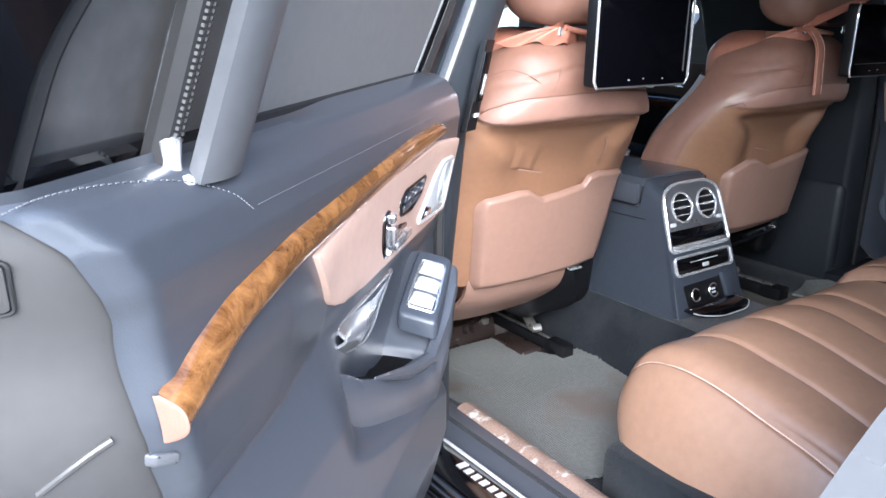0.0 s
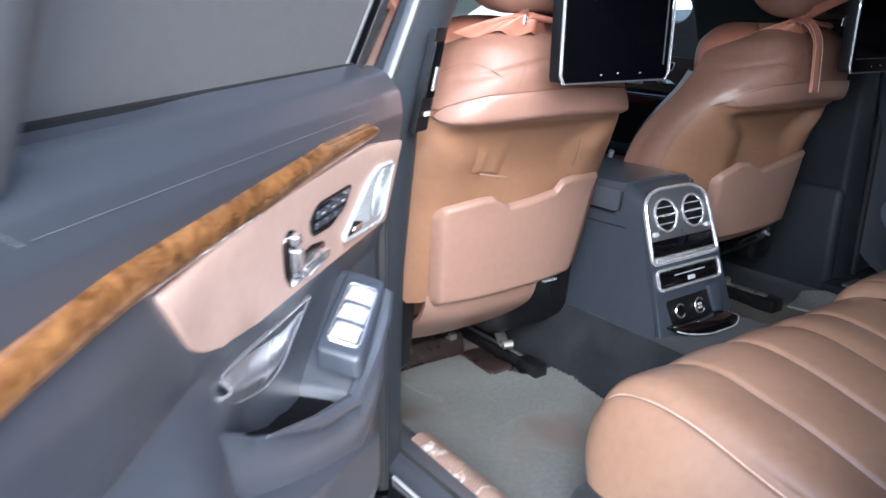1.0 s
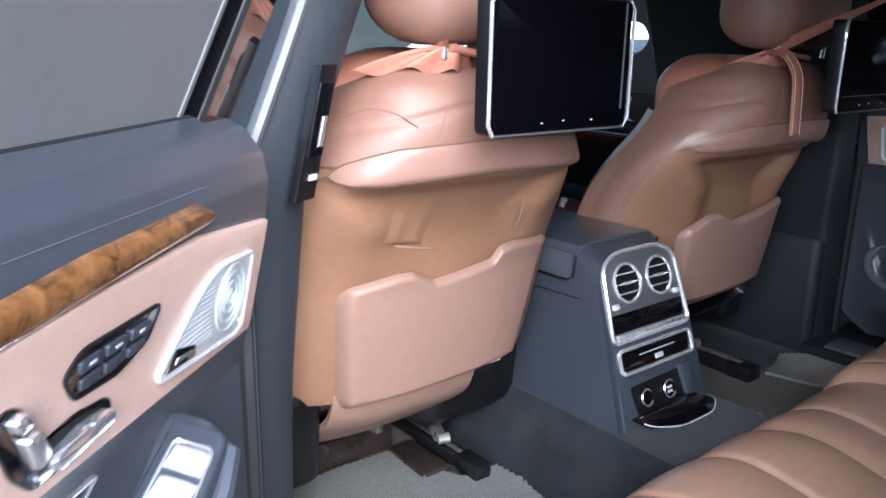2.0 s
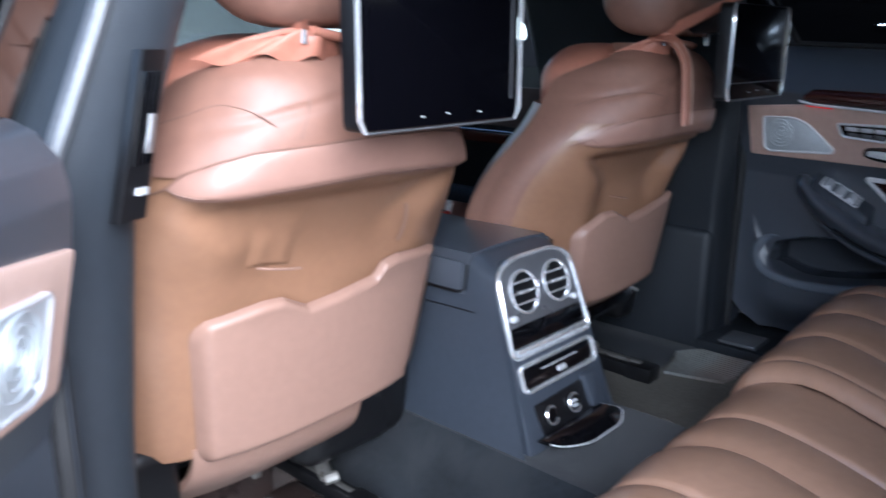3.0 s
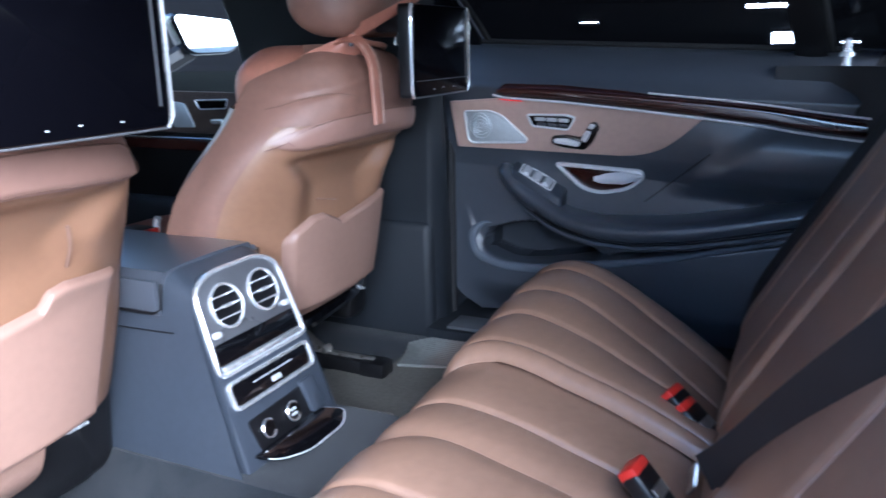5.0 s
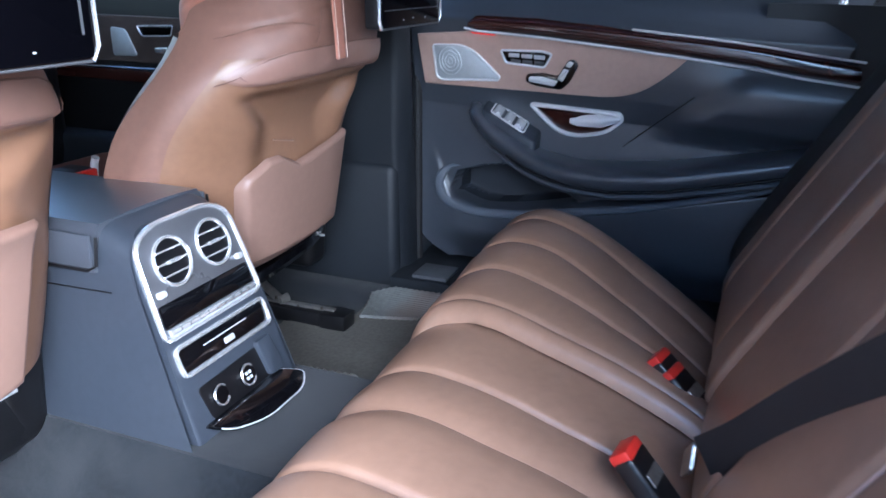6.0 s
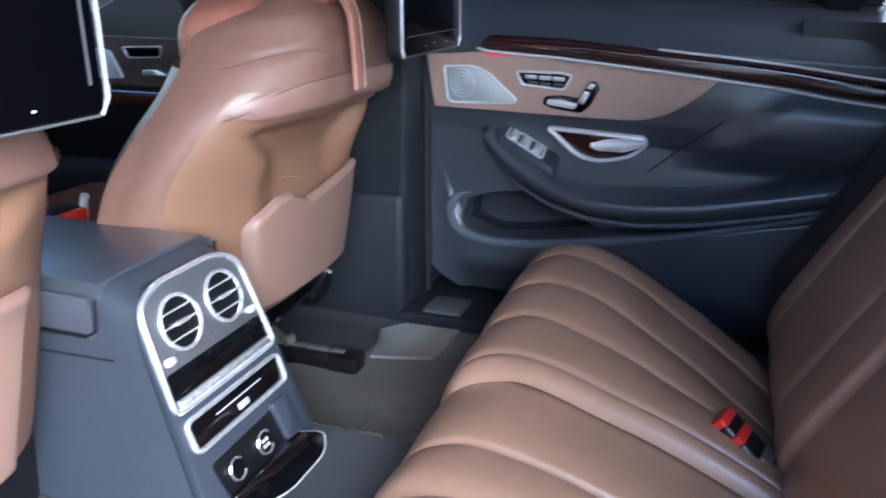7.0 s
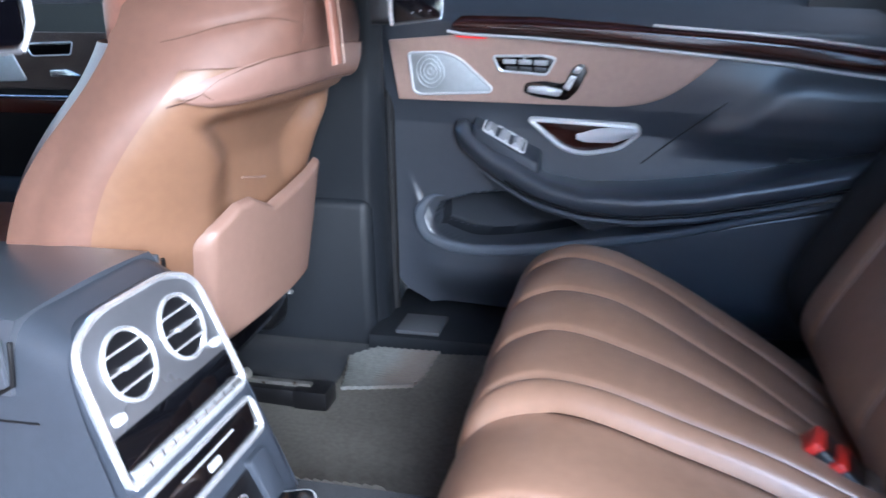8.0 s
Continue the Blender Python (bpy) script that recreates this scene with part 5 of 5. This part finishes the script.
def console_ring(u, v):
    y = 0.50 - 0.50 * v
    top = 0.752 + 0.012 * smooth(v, 0, 0.6) - 0.02 * smooth(v, 0.93, 1.0)
    q = rounded([(-0.128, 0.42), (-0.104, 0.70), (-0.092, top), (0.092, top), (0.103, 0.70), (0.118, 0.42)], [0, 0.02, 0.03, 0.03, 0.02, 0], 5)
    k = int(round(u * (len(q) - 1)))
    p = q[k]
    push = 0.36 * (0.752 - p[1]) if v > 0.985 else 0.36 * (0.752 - p[1]) * v
    return Vector((CX + p[0], y + 0.012 - push, p[1]))


part("console_body", grid(console_ring, 25, 40), DARK_PLASTIC, con, "", 40)
lid = part("armrest_lid", solid(grid(lambda u, v: Vector((CX - 0.108 + 0.216 * u, 0.05 + 0.42 * v, 0.768 - 0.055 * (abs(2 * u - 1) > 0.88) * smooth(abs(2 * u - 1), 0.88, 1.0) - 0.006 * (2 * u - 1) ** 2)), 24, 16), 0.012), DARK_SOFT, con, "soft armrest lid")
for k in (-1, 1):
    part("lid_skirt", block(CX + k * 0.1065 - 0.003, CX + k * 0.1065 + 0.003, 0.052, 0.47, 0.712, 0.755, 0.0025, 2), DARK_SOFT, con)
    part("lid_gap", tube([(CX + k * 0.108, 0.48, 0.708), (CX + k * 0.108, 0.06, 0.709), (CX + k * 0.107, 0.047, 0.716), (CX + k * 0.104, 0.045, 0.752)], 0.0022, 6), BLACK_PLASTIC, con)
    part("side_seam", tube([(CX + k * 0.1065, 0.48, 0.672), (CX + k * 0.1065, 0.03, 0.684)], 0.0009, 6), BLACK_PLASTIC, con)
outline = [(-0.112, 0.345), (-0.106, 0.20), (-0.102, 0.14), (-0.092, 0.015), (-0.06, -0.007), (0.06, -0.007), (0.092, 0.015), (0.102, 0.14), (0.106, 0.20), (0.112, 0.345)]
part("face_panel", plate(rounded(outline, [0.01, 0, 0.02, 0.025, 0.02, 0.02, 0.025, 0.02, 0, 0.01], 4), face, -0.02, 0.003, 0.006, seg=3), DARK_PLASTIC, con, "sloping slate face panel")
part("vent_plate", plate(rounded([(-0.095, 0.092), (-0.088, 0.014), (-0.05, -0.002), (0.05, -0.002), (0.088, 0.014), (0.095, 0.092)], [0.004, 0.026, 0.02, 0.02, 0.026, 0.004], 5), face, 0.0, 0.0042, 0.001), BRUSHED, con, "brushed grey vent plate")
frame_line = rounded([(-0.098, 0.134), (-0.090, 0.012), (-0.052, -0.005), (0.052, -0.005), (0.090, 0.012), (0.098, 0.134)], [0.014, 0.03, 0.02, 0.02, 0.03, 0.014], 6)
part("chrome_frame", tube([face(p[0], p[1], 0.004) for p in frame_line], 0.0046, 8, True, 0.8), BRIGHT, con, "chrome frame round the vents")
for k in (-1, 1):
    vent = part("air_vent", tube([face(k * 0.0405 + 0.031 * math.cos(a), 0.046 + 0.031 * math.sin(a), 0.007) for a in np.linspace(0, 6.2832, 33)[:-1]], 0.0027, 8, True), BRIGHT, con, "round chrome air vent")
    bowl = bmesh.new()
    grid(lambda u, v: face(k * 0.0405 + 0.030 * v * math.cos(6.28319 * u), 0.046 + 0.030 * v * math.sin(6.28319 * u), 0.0062 - 0.0008 * (1 - v)), 28, 3, bowl, close_u=True)
    part("vent_bowl", bowl, BLACK_PLASTIC, vent)
    for j in (-1, 0, 1):
        half = math.sqrt(0.0295 ** 2 - (0.0155 * j) ** 2)
        part("slat", plate([(-half, -0.0012), (half, -0.0012), (half, 0.0012), (-half, 0.0012)], lambda a, b, c, j=j, k=k: face(k * 0.0405 + a, 0.046 + 0.0155 * j + b, c), 0.004, 0.0095, 0.0004, seg=1), BRIGHT, vent)
    part("slat_tab", plate(rounded([(-0.012, -0.0026), (0.012, -0.0026), (0.012, 0.0026), (-0.012, 0.0026)], 0.002), lambda a, b, c, k=k: face(k * 0.0405 + a, 0.046 + b, c), 0.006, 0.0105, 0.001), BRIGHT, vent)
    part("thumb_wheel", plate(rounded([(-0.007, -0.0045), (0.007, -0.0045), (0.007, 0.0045), (-0.007, 0.0045)], 0.004, 4), lambda a, b, c, k=k: face(k * 0.0775 + a, 0.079 + b, c), 0.003, 0.010, 0.002), SATIN, con, "small silver thumb wheel")
disp = part("climate_display", plate(rounded([(-0.089, 0.091), (0.089, 0.091), (0.091, 0.121), (-0.091, 0.121)], 0.004), face, 0.001, 0.0055, 0.001), BLACK_GLOSS, con, "black climate display")
part("key_bar", plate(rounded([(-0.088, 0.1215), (0.088, 0.1215), (0.088, 0.130), (-0.088, 0.130)], 0.002), face, 0.002, 0.009, 0.002), BRIGHT, con, "row of silver keys")
for j in range(9):
    part("key_gap", plate([(-0.07 + 0.0175 * j - 0.0006, 0.1225), (-0.07 + 0.0175 * j + 0.0006, 0.1225), (-0.07 + 0.0175 * j + 0.0006, 0.129), (-0.07 + 0.0175 * j - 0.0006, 0.129)], face, 0.0075, 0.0094, 0), BLACK_PLASTIC, con)
dr = rounded([(-0.093, 0.147), (0.091, 0.147), (0.091, 0.184), (-0.093, 0.184)], 0.010, 5)
drawer = part("drawer", plate(dr, face, 0.001, 0.006, 0.001), BLACK_GLOSS, con, "gloss black drawer front")
part("drawer_frame", tube([face(p[0], p[1], 0.006) for p in dr], 0.0041, 8, True, 0.8), BRIGHT, drawer, "chrome drawer frame")
part("drawer_line", plate([(-0.045, 0.160), (0.045, 0.160), (0.045, 0.1615), (-0.045, 0.1615)], face, 0.005, 0.0075, 0), SATIN, drawer)
part("drawer_mark", plate(rounded([(-0.008, 0.168), (0.012, 0.168), (0.012, 0.176), (-0.008, 0.176)], 0.002), face, 0.005, 0.008, 0.001), SATIN, drawer)
sock = rounded([(-0.080, 0.206), (0.066, 0.203), (0.070, 0.250), (-0.072, 0.254)], 0.008, 4)
socket = part("socket_panel", plate(sock, face, 0.001, 0.0045, 0.001), BLACK_PLASTIC, con, "recessed black socket panel")
for a, r in ((-0.050, 0.013), (0.008, 0.014)):
    part("socket", tube([face(a, 0.229, c) for c in (0.004, 0.009)], r, 18), BLACK_GLOSS, socket)
    part("socket_ring", tube([face(a + r * math.cos(q), 0.229 + r * math.sin(q), 0.0095) for q in np.linspace(0.6, 5.6, 20)], 0.0017, 6), CHROME, socket)
for a in (0.002, 0.009):
    for b in (0.224, 0.231):
        part("symbol", plate([(a, b), (a + 0.004, b), (a + 0.004, b + 0.004), (a, b + 0.004)], face, 0.009, 0.0105, 0), SATIN, socket)
part("socket_side", plate(rounded([(0.042, 0.197), (0.074, 0.196), (0.080, 0.252), (0.048, 0.250)], 0.006), face, 0.002, 0.012, 0.003), DARK_PLASTIC, socket)
flap_line = rounded([(-0.092, 0.0), (0.072, 0.0), (0.094, 0.030), (0.060, 0.052), (-0.030, 0.052), (-0.076, 0.030)], [0.006, 0.006, 0.012, 0.020, 0.024, 0.014], 5)
part("open_flap", plate(flap_line, lambda a, b, c: face(a, 0.252 + 0.52 * b - 0.55 * c, 0.004 + 0.80 * b + 0.80 * c), -0.003, 0.003, 0.002), BLACK_GLOSS, con, "gloss black flap hanging open")
part("flap_edge", tube([face(p[0], 0.252 + 0.52 * p[1], 0.006 + 0.80 * p[1]) for p in flap_line[8:]], 0.0012, 6), SATIN, con)

gear = thing("selector_knob", (0.245, 0.40, 0.735), "small silver knob on the front console", "knob")
part("knob", tube([(0.245, 0.405, 0.70), (0.245, 0.40, 0.733), (0.245, 0.395, 0.744)], 0.007, 12), SATIN, gear)
fcon = thing("front_console", (0.0, 0.8, 0.5), "dark front console between the seats", "console")
part("body", block(-0.09, 0.09, 0.50, 1.0, 0.45, 0.70, 0.03), BLACK_PLASTIC, fcon)
fb = thing("front_buckle", (0.215, 0.41, 0.66), "red topped belt buckle beside the far front seat", "seat belt buckle")
part("body", block(0.165, 0.24, 0.395, 0.45, 0.655, 0.73, 0.008), BLACK_PLASTIC, fb)
part("button", block(0.167, 0.238, 0.386, 0.397, 0.657, 0.728, 0.004), RED, fb, "red release button")


# ---------------------------------------------------------------- rear bench
bench = thing("rear_bench", (0.02, -0.5, 0.42), "brown leather rear bench with long stitched pleats", "bench seat")
PROF = spline([(-0.32, 0.400), (-0.262, 0.425), (-0.228, 0.475), (-0.222, 0.53), (-0.245, 0.580), (-0.29, 0.607), (-0.35, 0.614), (-0.45, 0.598), (-0.56, 0.570), (-0.63, 0.540), (-0.67, 0.505), (-0.70, 0.45)], 60)


FAN_X, FAN_K = [-0.54, -0.10, 0.12, 0.26, 0.37, 0.50, 0.645], [0.05, -0.10, -0.22, -0.36, -0.42, -0.45, -0.36]


def cushion(name, x0, x1, seams, lift, round0, round1, label):
    def top(u, v, lower=0.0):
        x = x0 + (x1 - x0) * u
        p = PROF[int(round(v * 60))]
        skew = interp(x, FAN_X, FAN_K) * max(0.0, -p[0] - 0.3)
        e0, e1 = max(0.0, 1 - (x - x0) / round0), max(0.0, 1 - (x1 - x) / round1)
        drop = 1 - math.sqrt(max(0.0, 1 - max(e0, e1) ** 2))
        z = p[1] + lift * smooth(v, 0.1, 0.4)
        y = p[0] - 0.03
        if (round0 if e0 > e1 else round1) < 0.06:
            z -= 0.016 * drop * smooth(v, 0.1, 0.4)
            y -= 0.02 * drop * (1 - smooth(v, 0.4, 0.6))
        else:
            z = z * (1 - drop) + min(z, 0.42) * drop
            y = y - 0.12 * drop * (1 - smooth(-p[0], 0.28, 0.5))
        far = smooth(x, 0.15, 0.42)
        z += far * (0.016 * (1 - smooth(-p[0], 0.36, 0.5)) * smooth(v, 0.2, 0.4) - 0.04 * smooth(-p[0], 0.42, 0.68))
        g = 0.0
        bounds = [x0] + [s[0] for s in seams] + [x1]
        for sx, fan in seams:
            xs = sx + fan * (-p[0] - 0.3)
            g -= 0.0075 * math.exp(-((x - xs) / 0.0045) ** 2)
        for a, b in zip(bounds, bounds[1:]):
            if a <= x <= b:
                g += 0.0085 * max(0.0, math.sin(math.pi * (x - a) / (b - a))) ** 0.45
        fade = smooth(v, 0.10, 0.32) * (1 - smooth(v, 0.82, 0.95) * 0.5)
        nrm = Vector((0, -0.5 if v > 0.4 else 0.7, 0.9)).normalized()
        z += 0.0013 * math.sin(23 * x + 17 * y) * math.sin(31 * y + 5 * x) * smooth(v, 0.15, 0.3)
        return Vector((x + skew, y, z)) + Vector((0, 0.6 * (1 - smooth(v, 0.25, 0.45)), smooth(v, 0.2, 0.45))) * g * fade
    c = part(name, grid(lambda u, v: top(u, v), 150, 60), LEATHER_BENCH, bench, label, 70)
    for sx, fan in seams:
        pts = []
        for k in range(16, 57):
            p = PROF[k]
            u = (sx + fan * (-p[0] - 0.3) - x0) / (x1 - x0)
            if 0.01 < u < 0.99:
                pts.append(top(u, k / 60) + Vector((0, 0.0006, 0.0022)))
        part("seam", tube(pts, 0.0010, 5), THREAD, c, "pale stitched seam")
    return c


cushion("cushion_left", -0.545, -0.100, [(-0.478, -0.05), (-0.365, -0.02), (-0.235, 0.0)], 0.0, 0.10, 0.05, "pleated near seat cushion")
cushion("cushion_middle", -0.125, 0.172, [(-0.020, 0.0), (0.128, 0.0)], -0.002, 0.05, 0.05, "narrow middle cushion")
cushion("cushion_right", 0.112, 0.645, [(0.150, 0.0), (0.262, 0.0), (0.368, 0.0), (0.490, 0.0), (0.585, 0.0)], 0.022, 0.05, 0.12, "pleated far seat cushion")
part("base", block(-0.56, 0.63, -0.74, -0.29, 0.36, 0.47, 0.02), CARPET, bench, "dark carpeted seat base")
BACK = spline([(-0.72, 0.45), (-0.675, 0.52), (-0.655, 0.58), (-0.702, 0.68), (-0.770, 0.80), (-0.838, 0.92), (-0.898, 1.03), (-0.935, 1.085), (-0.985, 1.10), (-1.04, 1.085)], 50)


def backrest(name, x0, x1, seams, r0, r1, push, label):
    def srf(u, v):
        x = x0 + (x1 - x0) * u
        p = BACK[int(round(v * 50))]
        e = max(0.0, 1 - (x - x0) / r0) ** 2.4 + max(0.0, 1 - (x1 - x) / r1) ** 2.4
        g = 0.0
        bounds = [x0] + seams + [x1]
        for s in seams:
            g -= 0.005 * math.exp(-((x - s) / 0.006) ** 2)
        for a, b in zip(bounds, bounds[1:]):
            if a <= x <= b:
                g += 0.004 * max(0.0, math.sin(math.pi * (x - a) / (b - a))) ** 0.6
        return Vector((x, p[0] + push - 0.06 * e + g, p[1] - 0.02 * e))
    c = part(name, grid(srf, 90, 50), LEATHER_BENCH, bench, label, 70)
    for s in seams:
        part("seam", tube([srf((s - x0) / (x1 - x0), k / 50) + Vector((0, 0.002, 0)) for k in range(4, 44)], 0.001, 5), THREAD, c)
    return c


backrest("backrest_left", -0.585, -0.135, [-0.315], 0.12, 0.015, 0.0, "pleated near backrest")
backrest("backrest_middle", -0.134, 0.099, [], 0.015, 0.015, -0.004, "folded-up middle backrest")
backrest("backrest_right", 0.10, 0.595, [0.22, 0.45], 0.015, 0.10, 0.0, "pleated far backrest")
part("side_bolster", tube([(0.640 - 0.03 * smooth(p[1], 0.8, 1.1), p[0] - 0.040, p[1]) for p in BACK], 0.050, 12, flat=0.8), WEBBING, bench, "black side bolster between backrest and door")


def buckle(name_loc, tilt, yaw, size, label):
    b = thing("belt_buckle", name_loc, label, "seat belt buckle", "rear buckles")
    m = Matrix.Translation(name_loc) @ Euler((radians(tilt), 0, radians(yaw))).to_matrix().to_4x4()
    s = size
    part("body", block(-0.016 * s, 0.016 * s, -0.010 * s, 0.010 * s, -0.06 * s, 0.028 * s, 0.005 * s, 3, lambda x, y, z: m @ Vector((x * (1 + 2 * max(z, -0.03)), y, z))), BLACK_PLASTIC, b, "black plastic buckle body")
    part("button", block(-0.015 * s, 0.015 * s, -0.0095 * s, 0.0095 * s, 0.018 * s, 0.034 * s, 0.003 * s, 2, lambda x, y, z: m @ Vector((x * 1.03, y, z))), RED, b, "red release button")
    part("slot", block(-0.012 * s, 0.012 * s, -0.0112 * s, -0.0095 * s, -0.004 * s, 0.008 * s, 0.0005 * s, 1, lambda x, y, z: m @ Vector((x, y, z))), STEEL, b)
    return b


buckle((0.116, -0.636, 0.567), -50, -14, 1.25, "black belt buckle with bright red button in the seat gap")
buckle((0.127, -0.617, 0.580), -50, -14, 1.2, "black belt buckle with red button leaning on its neighbour")
buckle((-0.128, -0.615, 0.606), -42, -8, 1.15, "upright black belt buckle with red button")
belt = thing("seat_belt", (-0.2, -0.66, 0.62), "black seat belt webbing lying across the rear backrest", "seat belt")
bp = spline([(-0.105, -0.664, 0.625), (-0.145, -0.692, 0.672), (-0.205, -0.733, 0.752), (-0.285, -0.782, 0.845), (-0.41, -0.862, 0.985), (-0.53, -0.925, 1.10)], 24)
part("webbing", solid(grid(lambda u, v: bp[int(round(v * 24))] + Vector((0.009, 0.013, 0.0185)) * (2 * u - 1), 4, 24), 0.0015), WEBBING, belt)
part("tongue", plate(rounded([(-0.018, -0.03), (0.018, -0.03), (0.02, 0.012), (-0.02, 0.012)], 0.006), lambda a, b, c: Vector((-0.095 + 0.8 * (a * 0.5 + b * -0.6), -0.650 - 0.2 * b - c, 0.618 + 0.8 * (a * 0.75 + 0.7 * b))), -0.0015, 0.0015, 0.0005), STEEL, belt, "steel belt tongue")


# ---------------------------------------------------------------- mats
def rubber_mat(name, loc, poly, label, material, ribs=()):
    t = thing(name, loc, label, "floor mat", "rubber mats")
    out, n = [], len(poly)
    for i in range(n):
        a, b = Vector(poly[i]), Vector(poly[(i + 1) % n])
        k = max(2, int((b - a).length / 0.006))
        nrm = Vector((b.y - a.y, a.x - b.x)).normalized()
        for j in range(k):
            out.append(a.lerp(b, j / k) + nrm * (0.0022 if j % 2 else -0.0008))
    bm = bmesh.new()
    f = bm.faces.new([bm.verts.new((p.x, p.y, 0)) for p in out])
    bmesh.ops.triangulate(bm, faces=[f])
    bmesh.ops.subdivide_edges(bm, edges=[e for e in bm.edges if e.calc_length() > 0.08], cuts=2, use_grid_fill=True)
    bmesh.ops.triangulate(bm, faces=bm.faces)
    for v in bm.verts:
        v.co.z = floor_z(v.co.x, v.co.y) + (0.016 if name == "mat_patch" else 0.008) + 0.003 * math.sin(9 * v.co.x + 14 * v.co.y)
    bmesh.ops.solidify(bm, geom=list(bm.faces), thickness=0.006)
    part("sheet", bm, material, t, "", 80)
    for p, q, k in ribs:
        p, q = Vector(p), Vector(q)
        side = Vector(((q - p).y, -(q - p).x)).normalized()
        for j in range(k):
            c = p.lerp(q, (j + 0.5) / k)
            a, b = c - side * 0.007, c + side * 0.007 + (q - p).normalized() * 0.004
            part("rib", tube([(a.x, a.y, floor_z(a.x, a.y) + 0.0125), (b.x, b.y, floor_z(b.x, b.y) + 0.0125)], 0.0009, 4), RIB, t)
    return t


rubber_mat("floor_mat", (-0.4, 0.0, 0.38), [(-0.56, 0.20), (-0.506, 0.258), (-0.404, 0.257), (-0.319, 0.250), (-0.303, 0.180), (-0.270, 0.115), (-0.240, 0.112), (-0.202, 0.108), (-0.198, 0.050), (-0.210, -0.02), (-0.222, -0.08), (-0.27, -0.14), (-0.33, -0.20), (-0.413, -0.254), (-0.50, -0.272), (-0.555, -0.25), (-0.60, -0.10), (-0.60, 0.08)], "grey ribbed rubber mat with a cut zigzag edge", MAT_RUBBER, (((-0.492, 0.235), (-0.468, 0.115), 16), ((-0.222, 0.098), (-0.205, 0.035), 9)))
rubber_mat("floor_mat", (0.45, -0.1, 0.38), [(0.604, 0.049), (0.628, 0.0), (0.635, -0.22), (0.58, -0.32), (0.18, -0.32), (0.135, -0.16), (0.15, 0.06), (0.30, 0.17), (0.443, 0.163), (0.466, 0.105), (0.49, 0.048)], "grey-brown mat lying in the far footwell", MAT_PLAIN)
rubber_mat("mat_patch", (0.55, 0.0, 0.39), [(0.60, 0.046), (0.625, 0.0), (0.628, -0.11), (0.545, -0.085), (0.515, 0.03)], "small ribbed rubber patch at the mat's front", MAT_RUBBER)

# ---------------------------------------------------------------- front of the cabin, far side
fd = thing("front_door", (0.76, 0.6, 0.5), "far front door with shade-coloured wood strip and silver speaker", "car door")
# panel, inlay and wood are coloured dark for the shade up front
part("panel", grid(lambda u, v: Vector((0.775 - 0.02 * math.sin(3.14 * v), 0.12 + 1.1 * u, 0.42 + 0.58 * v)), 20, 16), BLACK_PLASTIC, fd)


def fplace(a, b, c):
    return Vector((0.752 - c, a, b))


part("inlay", plate(rounded([(0.35, 0.84), (1.1, 0.845), (1.1, 0.955), (0.35, 0.945)], 0.02), fplace, -0.01, 0.006, 0.003), CARPET_BROWN, fd, "inlay in a brown darkened for shade")
part("wood_trim", plate(rounded([(0.2, 0.79), (1.1, 0.80), (1.1, 0.826), (0.2, 0.824)], 0.004), fplace, -0.01, 0.012, 0.003), WOOD_SHADED, fd)
part("chrome_strip", tube([fplace(0.2, 0.829, 0.013), fplace(1.1, 0.830, 0.013)], 0.0025, 6), CHROME, fd)
part("speaker", plate(rounded([(0.735, 0.858), (0.81, 0.856), (0.81, 0.925), (0.765, 0.92)], 0.01), fplace, 0.0, 0.01, 0.002), GRILLE, fd, "silver speaker grille")
part("switch", plate(rounded([(0.605, 0.868), (0.68, 0.866), (0.68, 0.880), (0.64, 0.882)], 0.004), fplace, 0.0, 0.012, 0.002), CHROME, fd)
part("memory_switch", plate(rounded([(0.63, 0.908), (0.715, 0.905), (0.73, 0.928), (0.622, 0.932)], 0.005), fplace, 0.0, 0.008, 0.002), BLACK_GLOSS, fd)
part("switch_surround", tube([fplace(p[0], p[1], 0.008) for p in rounded([(0.63, 0.908), (0.715, 0.905), (0.73, 0.928), (0.622, 0.932)], 0.005)], 0.0015, 6, True), SATIN, fd)
mir = thing("door_mirror", (0.95, 0.80, 1.0), "black door mirror reflecting the bright yard", "mirror")


def mplace(a, b, c):
    """On the mirror's face, which looks back to the camera's side."""
    f = Vector((-0.40, -0.905, 0.047)).normalized()
    r = Vector((0.9147, -0.4043, 0))
    return Vector((0.980, 0.865, 1.098)) + r * a + r.cross(f).normalized() * -b * (1 if r.cross(f).z < 0 else -1) + f * c


mo = rounded([(-0.07, -0.058), (0.07, -0.056), (0.105, -0.015), (0.08, 0.042), (-0.115, 0.062)], 0.03, 6)
part("housing", plate(mo, mplace, -0.06, 0.004, 0.016, seg=3), BLACK_GLOSS, mir, "gloss black mirror housing")
part("glass", plate([(p[0] * 0.92, p[1] * 0.9) for p in mo], mplace, 0.003, 0.006, 0), MIRROR, mir, "mirror glass", 3)
part("foot", tube([(0.82, 0.97, 0.985), (0.97, 0.935, 1.055)], 0.03, 8), BLACK_PLASTIC, mir)
